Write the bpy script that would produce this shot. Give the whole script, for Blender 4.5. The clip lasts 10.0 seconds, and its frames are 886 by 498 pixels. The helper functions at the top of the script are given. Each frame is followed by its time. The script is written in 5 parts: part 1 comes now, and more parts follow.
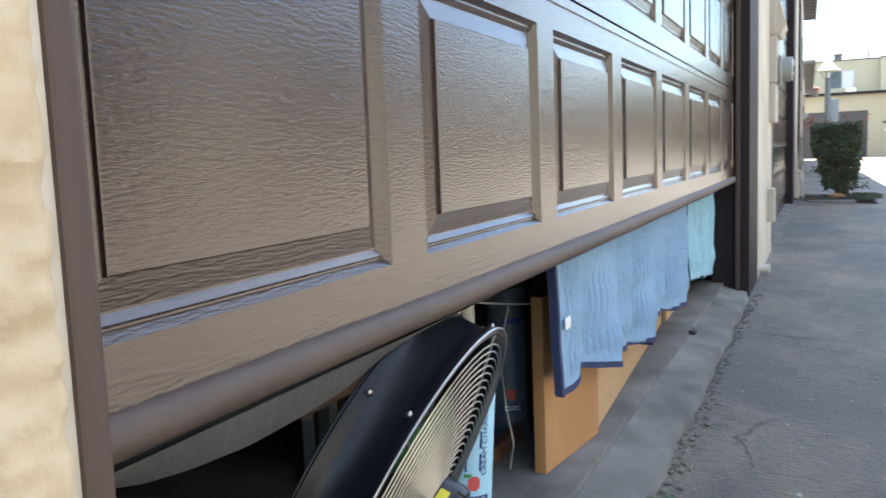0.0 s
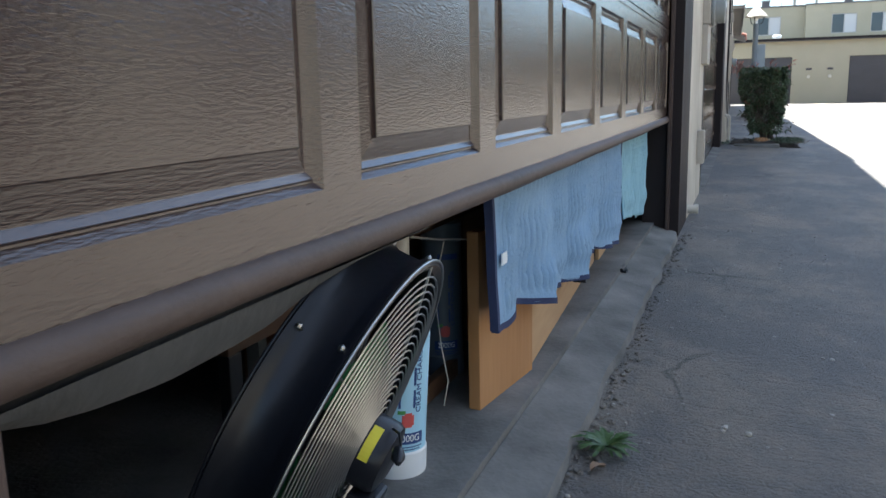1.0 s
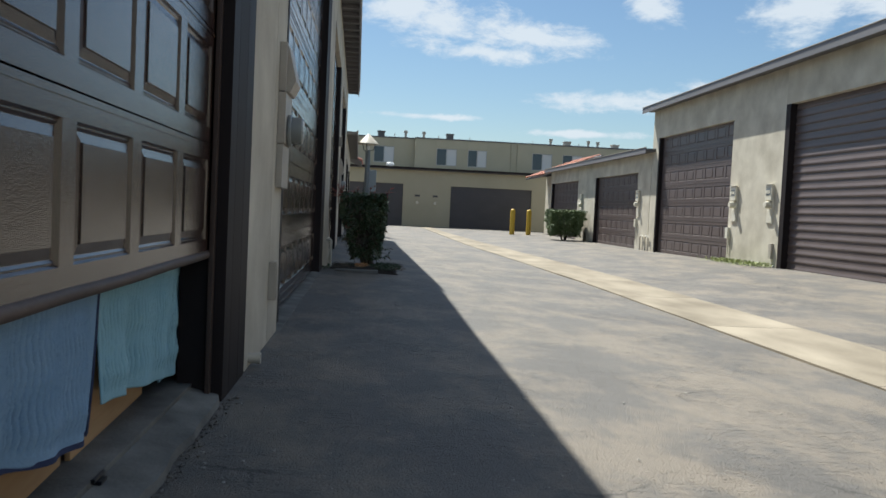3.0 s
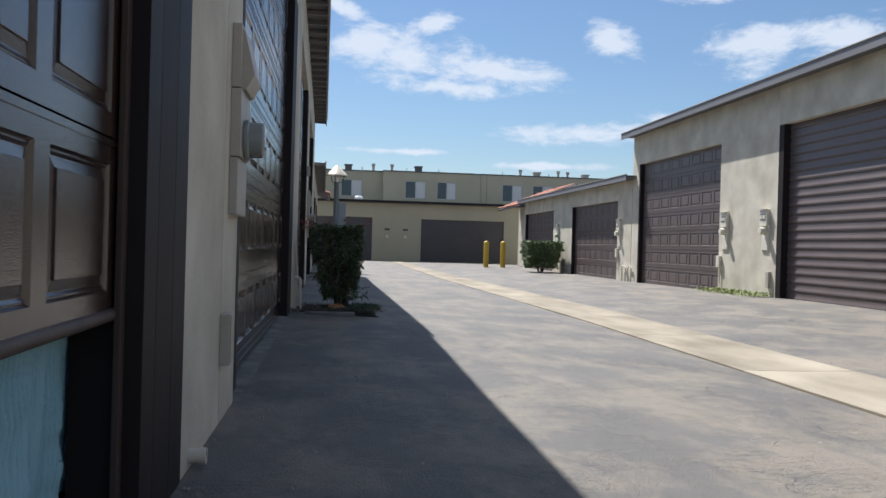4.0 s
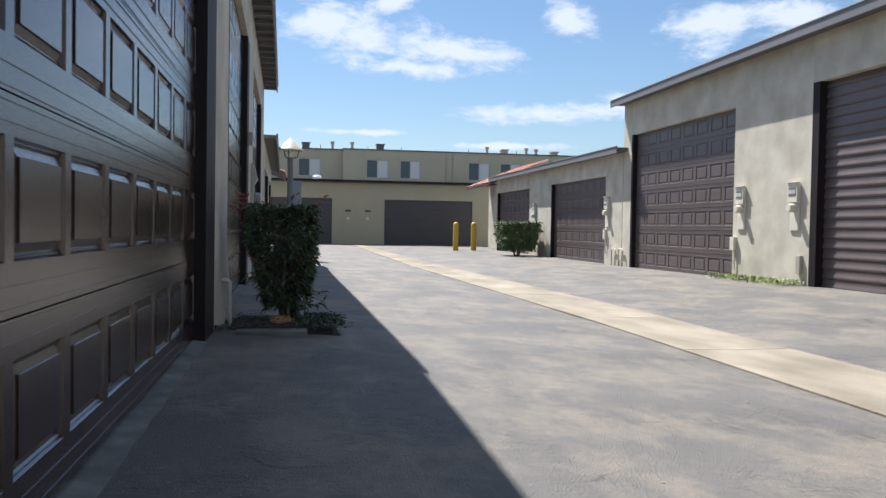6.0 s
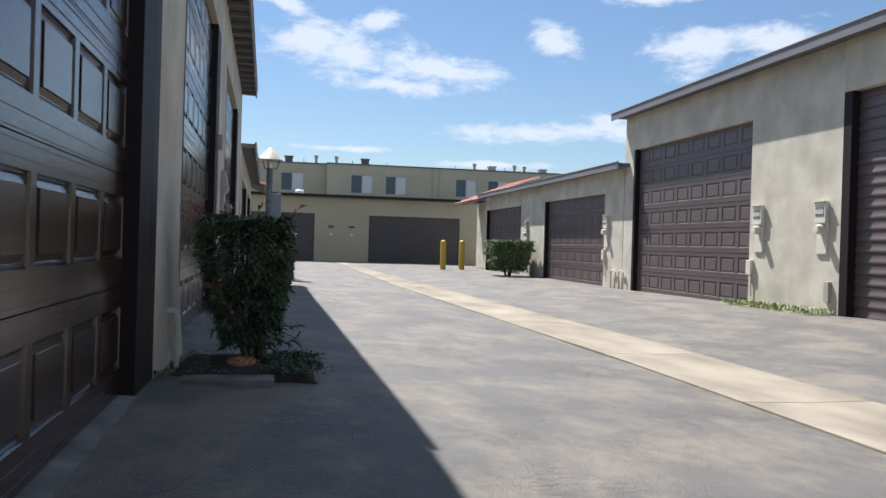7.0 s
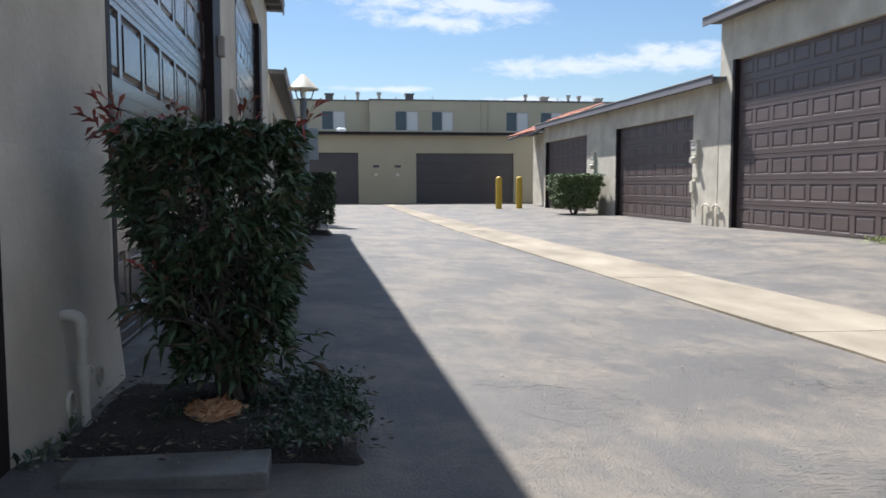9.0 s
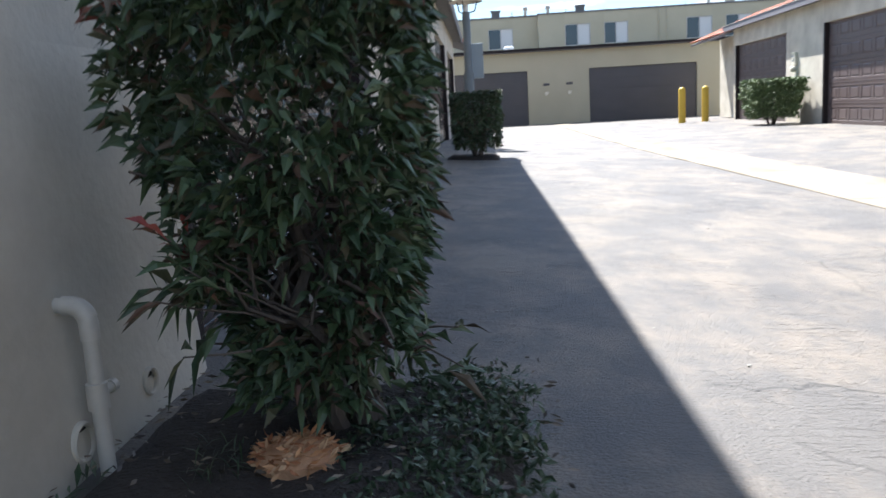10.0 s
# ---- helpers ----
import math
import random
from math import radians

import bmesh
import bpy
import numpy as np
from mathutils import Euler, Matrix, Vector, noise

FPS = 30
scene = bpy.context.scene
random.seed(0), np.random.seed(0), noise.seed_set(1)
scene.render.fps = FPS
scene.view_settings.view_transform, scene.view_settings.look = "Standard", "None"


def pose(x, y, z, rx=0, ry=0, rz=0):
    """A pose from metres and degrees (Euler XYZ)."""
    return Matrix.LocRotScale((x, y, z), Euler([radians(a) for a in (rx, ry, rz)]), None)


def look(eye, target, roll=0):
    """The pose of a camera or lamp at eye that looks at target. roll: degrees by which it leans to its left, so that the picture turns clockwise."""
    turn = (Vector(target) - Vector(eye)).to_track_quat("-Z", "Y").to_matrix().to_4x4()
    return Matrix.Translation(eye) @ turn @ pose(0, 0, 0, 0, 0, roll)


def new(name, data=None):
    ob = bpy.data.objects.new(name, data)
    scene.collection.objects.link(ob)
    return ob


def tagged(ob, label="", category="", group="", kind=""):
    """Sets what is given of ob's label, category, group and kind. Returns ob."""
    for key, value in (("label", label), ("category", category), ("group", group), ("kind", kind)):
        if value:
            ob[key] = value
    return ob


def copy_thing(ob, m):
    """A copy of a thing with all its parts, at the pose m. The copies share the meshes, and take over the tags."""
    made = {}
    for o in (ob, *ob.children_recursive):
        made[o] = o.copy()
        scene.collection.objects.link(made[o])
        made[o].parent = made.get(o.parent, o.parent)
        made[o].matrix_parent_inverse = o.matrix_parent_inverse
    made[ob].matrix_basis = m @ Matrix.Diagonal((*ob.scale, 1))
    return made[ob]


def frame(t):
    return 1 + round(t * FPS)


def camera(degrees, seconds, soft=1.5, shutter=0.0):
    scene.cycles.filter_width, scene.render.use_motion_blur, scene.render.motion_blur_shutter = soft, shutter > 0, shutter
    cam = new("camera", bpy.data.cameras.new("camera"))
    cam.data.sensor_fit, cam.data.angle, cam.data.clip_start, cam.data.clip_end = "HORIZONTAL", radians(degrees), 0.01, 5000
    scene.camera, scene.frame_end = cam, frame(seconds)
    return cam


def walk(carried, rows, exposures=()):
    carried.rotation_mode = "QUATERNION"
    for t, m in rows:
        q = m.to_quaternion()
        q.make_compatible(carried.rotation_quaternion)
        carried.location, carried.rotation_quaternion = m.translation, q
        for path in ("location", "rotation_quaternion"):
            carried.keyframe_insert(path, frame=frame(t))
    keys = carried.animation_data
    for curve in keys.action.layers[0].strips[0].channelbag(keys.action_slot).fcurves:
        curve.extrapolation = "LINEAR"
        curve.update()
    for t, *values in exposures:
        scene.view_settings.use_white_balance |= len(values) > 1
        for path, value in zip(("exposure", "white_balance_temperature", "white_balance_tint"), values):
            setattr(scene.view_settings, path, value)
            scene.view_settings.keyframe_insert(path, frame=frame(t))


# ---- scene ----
cam = camera(56.9, 10.0, shutter=0.2)
PATH = [
    (0, (0.152, -2.817, 0.84), (-0.693, -1.018, 0.613), -2.2),
    (0.5, (0.115, -2.824, 0.844), (-0.51, -0.941, 0.589), 0.0),
    (1, (0.124, -2.767, 0.814), (-0.564, -0.927, 0.441), -1.2),
    (1.5, (0.233, -2.644, 0.812), (-0.429, -0.8, 0.409), -5.0),
    (2, (0.3, -2.512, 0.875), (-0.022, -0.564, 0.554), -3.5),
    (2.5, (0.394, -2.161, 0.874), (0.453, -0.172, 0.675), -0.8),
    (2.7, (0.436, -1.98, 0.896), (0.581, 0.009, 0.745), 2.2),
    (4, (0.33, -0.277, 0.867), (0.582, 1.707, 0.859), 1.6),
    (4.5, (0.298, 0.455, 0.883), (0.563, 2.437, 0.831), 1.4),
    (5, (0.295, 1.271, 0.856), (0.578, 3.25, 0.808), 1.5),
    (5.5, (0.373, 2.023, 0.888), (0.698, 3.996, 0.832), 0.6),
    (7, (0.565, 4.322, 0.925), (0.952, 6.284, 0.916), 1.7),
    (7.5, (0.605, 5.122, 0.924), (1.011, 7.081, 0.945), 0.6),
    (8, (0.647, 5.831, 0.926), (1.035, 7.793, 0.905), 0.2),
    (8.5, (0.716, 6.578, 0.928), (1.121, 8.536, 0.881), 0.1),
    (9, (0.732, 7.35, 0.871), (1.009, 9.324, 0.712), -0.1),
    (9.5, (0.847, 7.936, 0.882), (0.929, 9.922, 0.658), -1.5),
    (10, (0.799, 8.675, 0.791), (0.65, 10.641, 0.458), -3.2),
]
EXPOSURE = [(0.0, 3.1, 6300, 8), (0.5, 2.6, 6000, 8), (1.0, 2.3, 5950, 8), (1.5, 3.5, 6000, 8), (2.0, 3.1, 6000, 8), (2.3, 2.0, 6150, 9), (2.5, 1.2, 5950, 8), (2.7, 0.85, 6100, 4), (3.8, 0.77, 5850, 10), (4.5, 1.07, 5850, 10), (5.0, 1.12, 5850, 10), (5.5, 1.07, 5850, 10), (8.0, 0.93, 5850, 11), (9.0, 1.02, 5820, 11), (9.5, 1.35, 5750, 11), (10.0, 1.8, 5750, 11)]
walk(cam, [(t, look(*p)) for t, *p in PATH], EXPOSURE)

# ---- light ----
SUN = Vector((-0.255, 0.6, 1.0)).normalized()
world = bpy.data.worlds.new("sky")
scene.world = world
world.use_nodes = True


def build_sky():
    nt = world.node_tree
    nt.nodes.clear()
    N, L = nt.nodes.new, nt.links.new
    out = N("ShaderNodeOutputWorld")
    bg = N("ShaderNodeBackground")
    sky = N("ShaderNodeTexSky")
    sky.sky_type = "NISHITA"
    sky.sun_disc = False
    sky.sun_elevation = math.asin(SUN.z)
    sky.sun_rotation = math.atan2(SUN.x, SUN.y)
    sky.air_density, sky.dust_density, sky.ozone_density = 1.15, 0.3, 3.0
    co = N("ShaderNodeTexCoord")
    xyz = N("ShaderNodeSeparateXYZ")
    L(co.outputs["Generated"], xyz.inputs[0])

    def calc(op, a, b=None, c=None):
        n = N("ShaderNodeMath")
        n.operation = op
        for i, v in enumerate((a, b, c)):
            if v is None:
                continue
            if isinstance(v, (int, float)):
                n.inputs[i].default_value = v
            else:
                L(v, n.inputs[i])
        return n.outputs[0]

    az = calc("MULTIPLY", calc("ARCTAN2", xyz.outputs[0], xyz.outputs[1]), 57.2958)
    el = calc("MULTIPLY", calc("ARCSINE", xyz.outputs[2]), 57.2958)
    flat = N("ShaderNodeCombineXYZ")
    L(calc("MULTIPLY", az, 0.05), flat.inputs[0])
    L(calc("MULTIPLY", el, 0.11), flat.inputs[1])
    big = N("ShaderNodeTexNoise")
    big.inputs["Scale"].default_value, big.inputs["Detail"].default_value = 5.2, 12.0
    big.inputs["Roughness"].default_value, big.inputs["Distortion"].default_value = 0.66, 0.25
    L(flat.outputs[0], big.inputs["Vector"])
    # banks of fair-weather cloud: bearing, height, half width, half height in degrees, slope
    banks = ((4.5, 13.1, 8.5, 1.9, -0.15), (11.0, 12.0, 6.8, 1.1, -0.12), (6.5, 11.0, 5.5, 0.9, -0.1), (5.9, 15.0, 2.2, 0.9, 0.3), (-0.6, 16.0, 4.5, 0.7, -0.35), (18.4, 14.2, 2.5, 1.5, -0.25),
             (28.0, 13.6, 4.0, 1.9, 0.15), (32.8, 13.6, 3.6, 1.5, 0.1), (18.0, 8.0, 7.0, 0.9, 0.02), (24.0, 8.3, 4.0, 1.2, 0.0), (4.0, 6.5, 4.4, 0.3, 0.0), (14.0, 5.7, 6.0, 0.35, 0.0), (26.0, 17.0, 4.0, 0.8, 0.1),
             # high banks out of view; the first is added to brighten the doors' reflections
             (28, 25.5, 24, 5.5, 0), (-30, 24, 14, 5, 0), (62, 23, 16, 7, 0), (110, 18, 20, 5, 0), (-100, 16, 25, 5, 0), (170, 25, 25, 7, 0))
    best = None
    for a, e, w, h, slope in banks:
        along = calc("SUBTRACT", az, a)
        u = calc("DIVIDE", along, w)
        v = calc("DIVIDE", calc("SUBTRACT", calc("SUBTRACT", el, e), calc("MULTIPLY", along, slope)), h)
        d = calc("SUBTRACT", 1.0, calc("SQRT", calc("ADD", calc("MULTIPLY", u, u), calc("MULTIPLY", v, v))))
        best = d if best is None else calc("MAXIMUM", best, d)
    best = calc("MAXIMUM", best, -0.9)
    # unseen broken cloud overhead, added to lift the fill light in the shade
    best = calc("MAXIMUM", best, calc("MINIMUM", calc("MULTIPLY", calc("SUBTRACT", el, 27.0), 0.05), 0.3))
    dens = calc("ADD", calc("MULTIPLY", best, 0.52), calc("MULTIPLY", calc("SUBTRACT", big.outputs["Fac"], 0.5), 1.5))
    ramp = N("ShaderNodeValToRGB")
    ramp.color_ramp.interpolation = "EASE"
    ramp.color_ramp.elements[0].position, ramp.color_ramp.elements[1].position = 0.0, 0.42
    L(dens, ramp.inputs["Fac"])
    mix = N("ShaderNodeMix")
    mix.data_type = "RGBA"
    mix.inputs[7].default_value = (8.6, 8.8, 9.1, 1)
    L(calc("MULTIPLY", ramp.outputs["Color"], 0.88), mix.inputs[0])
    L(sky.outputs["Color"], mix.inputs[6])
    L(mix.outputs[2], bg.inputs["Color"])
    bg.inputs["Strength"].default_value = 0.054
    L(bg.outputs["Background"], out.inputs["Surface"])


build_sky()
sun = new("sun", bpy.data.lights.new("sun", "SUN"))
sun.data.energy, sun.data.angle, sun.data.color = 5.0, radians(0.53), (1.0, 0.93, 0.83)
sun.matrix_world = look(SUN * 50, (0, 0, 0))


# ---- materials ----
def material(name, low, high, rough=0.7, scale=8.0, fine=60.0, bump=0.2, metal=0.0, stretch=(1, 1, 1), coords="Object", depth=0.01, spec=0.5, patch=0.5):
    """Two colours mixed by coarse and fine noise, with relief."""
    m = bpy.data.materials.new(name)
    m.use_nodes = True
    nt = m.node_tree
    N, L = nt.nodes.new, nt.links.new
    b = nt.nodes["Principled BSDF"]
    co = N("ShaderNodeTexCoord")
    mp = N("ShaderNodeMapping")
    mp.inputs["Scale"].default_value = stretch
    L(co.outputs[coords], mp.inputs["Vector"])
    info = N("ShaderNodeObjectInfo")
    off = N("ShaderNodeVectorMath")
    off.operation = "ADD"
    shift = N("ShaderNodeMath")
    shift.operation = "MULTIPLY"
    shift.inputs[1].default_value = 37.0
    L(info.outputs["Random"], shift.inputs[0])
    L(mp.outputs["Vector"], off.inputs[0])
    L(shift.outputs[0], off.inputs[1])
    n1, n2 = N("ShaderNodeTexNoise"), N("ShaderNodeTexNoise")
    for n, s, d in ((n1, scale, 6), (n2, fine, 4)):
        n.inputs["Scale"].default_value, n.inputs["Detail"].default_value = s, d
        L(off.outputs[0], n.inputs["Vector"])
    r1 = N("ShaderNodeMapRange")
    r1.inputs[1].default_value, r1.inputs[2].default_value = 0.3, 0.7
    L(n1.outputs["Fac"], r1.inputs[0])
    add = N("ShaderNodeMix")
    add.inputs[0].default_value = 1 - patch
    L(r1.outputs[0], add.inputs[2])
    L(n2.outputs["Fac"], add.inputs[3])
    mix = N("ShaderNodeMix")
    mix.data_type = "RGBA"
    mix.inputs[6].default_value, mix.inputs[7].default_value = (*low, 1), (*high, 1)
    L(add.outputs[0], mix.inputs[0])
    L(mix.outputs[2], b.inputs["Base Color"])
    rr = N("ShaderNodeMapRange")
    rr.inputs[3].default_value, rr.inputs[4].default_value = rough - min(0.08, rough * 0.35), min(1, rough + min(0.08, rough * 0.6))
    L(n1.outputs["Fac"], rr.inputs[0])
    L(rr.outputs[0], b.inputs["Roughness"])
    b.inputs["Metallic"].default_value = metal
    b.inputs["Specular IOR Level"].default_value = spec
    if bump:
        bp = N("ShaderNodeBump")
        bp.inputs["Strength"].default_value, bp.inputs["Distance"].default_value = bump, depth
        L(n2.outputs["Fac"], bp.inputs["Height"])
        L(bp.outputs["Normal"], b.inputs["Normal"])
    return m


def nodes_of(m):
    """The node maker, the linker and the main shader of a material."""
    return m.node_tree.nodes.new, m.node_tree.links.new, m.node_tree.nodes["Principled BSDF"]


def plain(name, color, rough=0.5, metal=0.0):
    m = bpy.data.materials.new(name)
    m.use_nodes = True
    b = m.node_tree.nodes["Principled BSDF"]
    b.inputs["Base Color"].default_value = (*color, 1)
    b.inputs["Roughness"].default_value, b.inputs["Metallic"].default_value = rough, metal
    return m


STUCCO = material("stucco", (0.42, 0.38, 0.305), (0.68, 0.635, 0.53), 0.9, 1.7, 34, 0.5, depth=0.007, spec=0.2, patch=0.75)
STUCCO_WARM = material("warm_stucco", (0.41, 0.325, 0.215), (0.66, 0.55, 0.385), 0.9, 6.0, 60, 0.6, depth=0.006, spec=0.2, patch=0.6)
STUCCO_FAR = material("far_stucco", (0.39, 0.355, 0.255), (0.48, 0.44, 0.325), 0.9, 0.6, 30, 0.3, spec=0.2)
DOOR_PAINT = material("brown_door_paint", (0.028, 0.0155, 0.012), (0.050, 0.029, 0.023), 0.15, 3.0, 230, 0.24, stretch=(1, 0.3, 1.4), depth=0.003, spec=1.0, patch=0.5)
JAMB_PAINT = material("brown_jamb_paint", (0.050, 0.033, 0.027), (0.090, 0.062, 0.052), 0.5, 3.0, 60, 0.4, stretch=(1, 1, 0.15), depth=0.004, spec=0.3)
TRIM_PAINT = material("dark_trim_paint", (0.014, 0.011, 0.012), (0.028, 0.021, 0.021), 0.6, 2.0, 40, 0.35, stretch=(1, 1, 0.12), depth=0.004, spec=0.18)
FAR_DOOR = material("far_door_paint", (0.058, 0.054, 0.058), (0.082, 0.075, 0.078), 0.5, 1.2, 30, 0.1)
# Lighter copy of the brown door paint; the row's sunlight is in the colour.
SUN_DOOR = material("sunlit_door_paint", (0.092, 0.070, 0.066), (0.138, 0.107, 0.100), 0.42, 1.4, 40, 0.2, depth=0.004)
ROOFING = material("roof_felt", (0.10, 0.10, 0.105), (0.17, 0.165, 0.16), 0.9, 2.0, 80, 0.4)
FASCIA = material("fascia_paint", (0.15, 0.145, 0.155), (0.20, 0.19, 0.20), 0.6, 2.0, 40, 0.2, stretch=(1, 0.2, 1))
CONCRETE = material("concrete", (0.085, 0.085, 0.079), (0.27, 0.263, 0.243), 0.9, 4.5, 70, 0.6, depth=0.006, spec=0.2, patch=0.7)
GUTTER = material("gutter_concrete", (0.15, 0.128, 0.096), (0.40, 0.352, 0.275), 0.9, 1.3, 60, 0.5, stretch=(1.3, 0.55, 1), depth=0.006, spec=0.2, patch=0.66)
SEAL_BROWN = material("brown_rubber", (0.038, 0.026, 0.021), (0.125, 0.09, 0.074), 0.6, 5.0, 60, 0.4, stretch=(1, 0.5, 1), depth=0.004, patch=0.7)
SHADED_SLATE = plain("shaded_slate_label", (0.10, 0.125, 0.15), 0.45)
TILE = material("clay_tile", (0.36, 0.13, 0.085), (0.52, 0.24, 0.16), 0.8, 4.0, 30, 0.3)
GREY_METAL = material("painted_metal", (0.36, 0.325, 0.275), (0.47, 0.43, 0.37), 0.5, 4.0, 60, 0.15)
CREAM = material("cream_paint", (0.60, 0.565, 0.46), (0.70, 0.66, 0.56), 0.5, 4.0, 60, 0.1)
METER_GREY = material("meter_shell", (0.20, 0.215, 0.21), (0.27, 0.285, 0.28), 0.28, 4.0, 40, 0.05)
PVC = material("dirty_pvc", (0.50, 0.47, 0.40), (0.62, 0.58, 0.50), 0.45, 6.0, 50, 0.1)
YELLOW = material("bollard_paint", (0.55, 0.36, 0.035), (0.66, 0.45, 0.05), 0.5, 5.0, 40, 0.1)
BARK = material("bark", (0.07, 0.055, 0.045), (0.17, 0.14, 0.115), 0.95, 8.0, 60, 0.9, stretch=(1, 1, 0.25), depth=0.01)
SOIL = material("soil", (0.02, 0.017, 0.015), (0.055, 0.045, 0.036), 0.95, 6.0, 70, 1.0, depth=0.02)
# Near-black: the gloom of the closed-in rooms is put into this colour.
DARK = material("gloom_plaster", (0.03, 0.028, 0.026), (0.06, 0.055, 0.05), 0.9, 2.0, 30, 0.1)
PLYWOOD = material("raw_plywood", (0.42, 0.25, 0.12), (0.62, 0.42, 0.22), 0.7, 3.0, 40, 0.15, stretch=(1, 0.15, 1.5), depth=0.003)
PINE = material("pine_board", (0.34, 0.155, 0.055), (0.50, 0.27, 0.11), 0.6, 5.0, 40, 0.2, stretch=(1, 1.6, 0.15), depth=0.003)
BROWN_WOOD = material("brown_wood", (0.075, 0.038, 0.02), (0.14, 0.075, 0.04), 0.55, 5.0, 40, 0.2, stretch=(1, 1, 0.15), depth=0.003)
BLACK = material("black_enamel", (0.006, 0.007, 0.010), (0.011, 0.012, 0.017), 0.32, 8.0, 60, 0.05, spec=0.35)
RUBBER = material("grey_seal", (0.035, 0.035, 0.034), (0.085, 0.085, 0.082), 0.75, 5.0, 50, 0.2)
CHROME = plain("bright_wire", (0.42, 0.42, 0.41), 0.32, 1.0)
WHITE = plain("white_plastic", (0.80, 0.82, 0.82), 0.35)
SKYBLUE = plain("light_blue_label", (0.40, 0.66, 0.80), 0.4)
INK = plain("blue_ink", (0.025, 0.06, 0.20), 0.45)
RED = plain("red_print", (0.62, 0.10, 0.09), 0.45)
LEAFMARK = plain("green_print", (0.08, 0.30, 0.08), 0.45)
LABEL_YELLOW = plain("yellow_label", (0.72, 0.62, 0.04), 0.5)
GREEN_BLADE = plain("green_plastic", (0.016, 0.15, 0.045), 0.4)
NAVY = material("navy_binding", (0.018, 0.026, 0.07), (0.035, 0.05, 0.12), 0.9, 20, 200, 0.4, depth=0.002)
GLASS = plain("window_glass", (0.05, 0.07, 0.09), 0.05)
CURTAIN = plain("white_curtain", (0.62, 0.62, 0.60), 0.9)
FRAME_WHITE = plain("window_frame", (0.42, 0.42, 0.40), 0.5)
LAMP_METAL = material("lamp_cap", (0.50, 0.45, 0.36), (0.60, 0.55, 0.45), 0.5, 5, 40, 0.1)
POLE_GREY = material("pole_paint", (0.12, 0.14, 0.15), (0.18, 0.20, 0.21), 0.5, 4, 40, 0.1)
BOX_BLUE = material("box_paint", (0.23, 0.28, 0.32), (0.28, 0.33, 0.37), 0.5, 4, 40, 0.1)
CHIPS = material("cut_wood", (0.42, 0.19, 0.09), (0.66, 0.43, 0.24), 0.9, 14, 60, 0.8)


PEBBLE = material("pebble_stone", (0.34, 0.33, 0.30), (0.52, 0.50, 0.46), 0.85, 30, 90, 0.3)
DRY_LEAF = material("brown_leaf", (0.16, 0.10, 0.06), (0.30, 0.20, 0.13), 0.8, 30, 120, 0.3)


def cloth(name, low, high):
    m = material(name, low, high, 0.95, 5.0, 160, 0.5, depth=0.004, spec=0.1)
    return m


BLANKET = cloth("blue_quilt", (0.19, 0.31, 0.46), (0.31, 0.445, 0.60))
TEAL = cloth("pale_teal_cloth", (0.24, 0.42, 0.50), (0.34, 0.54, 0.62))


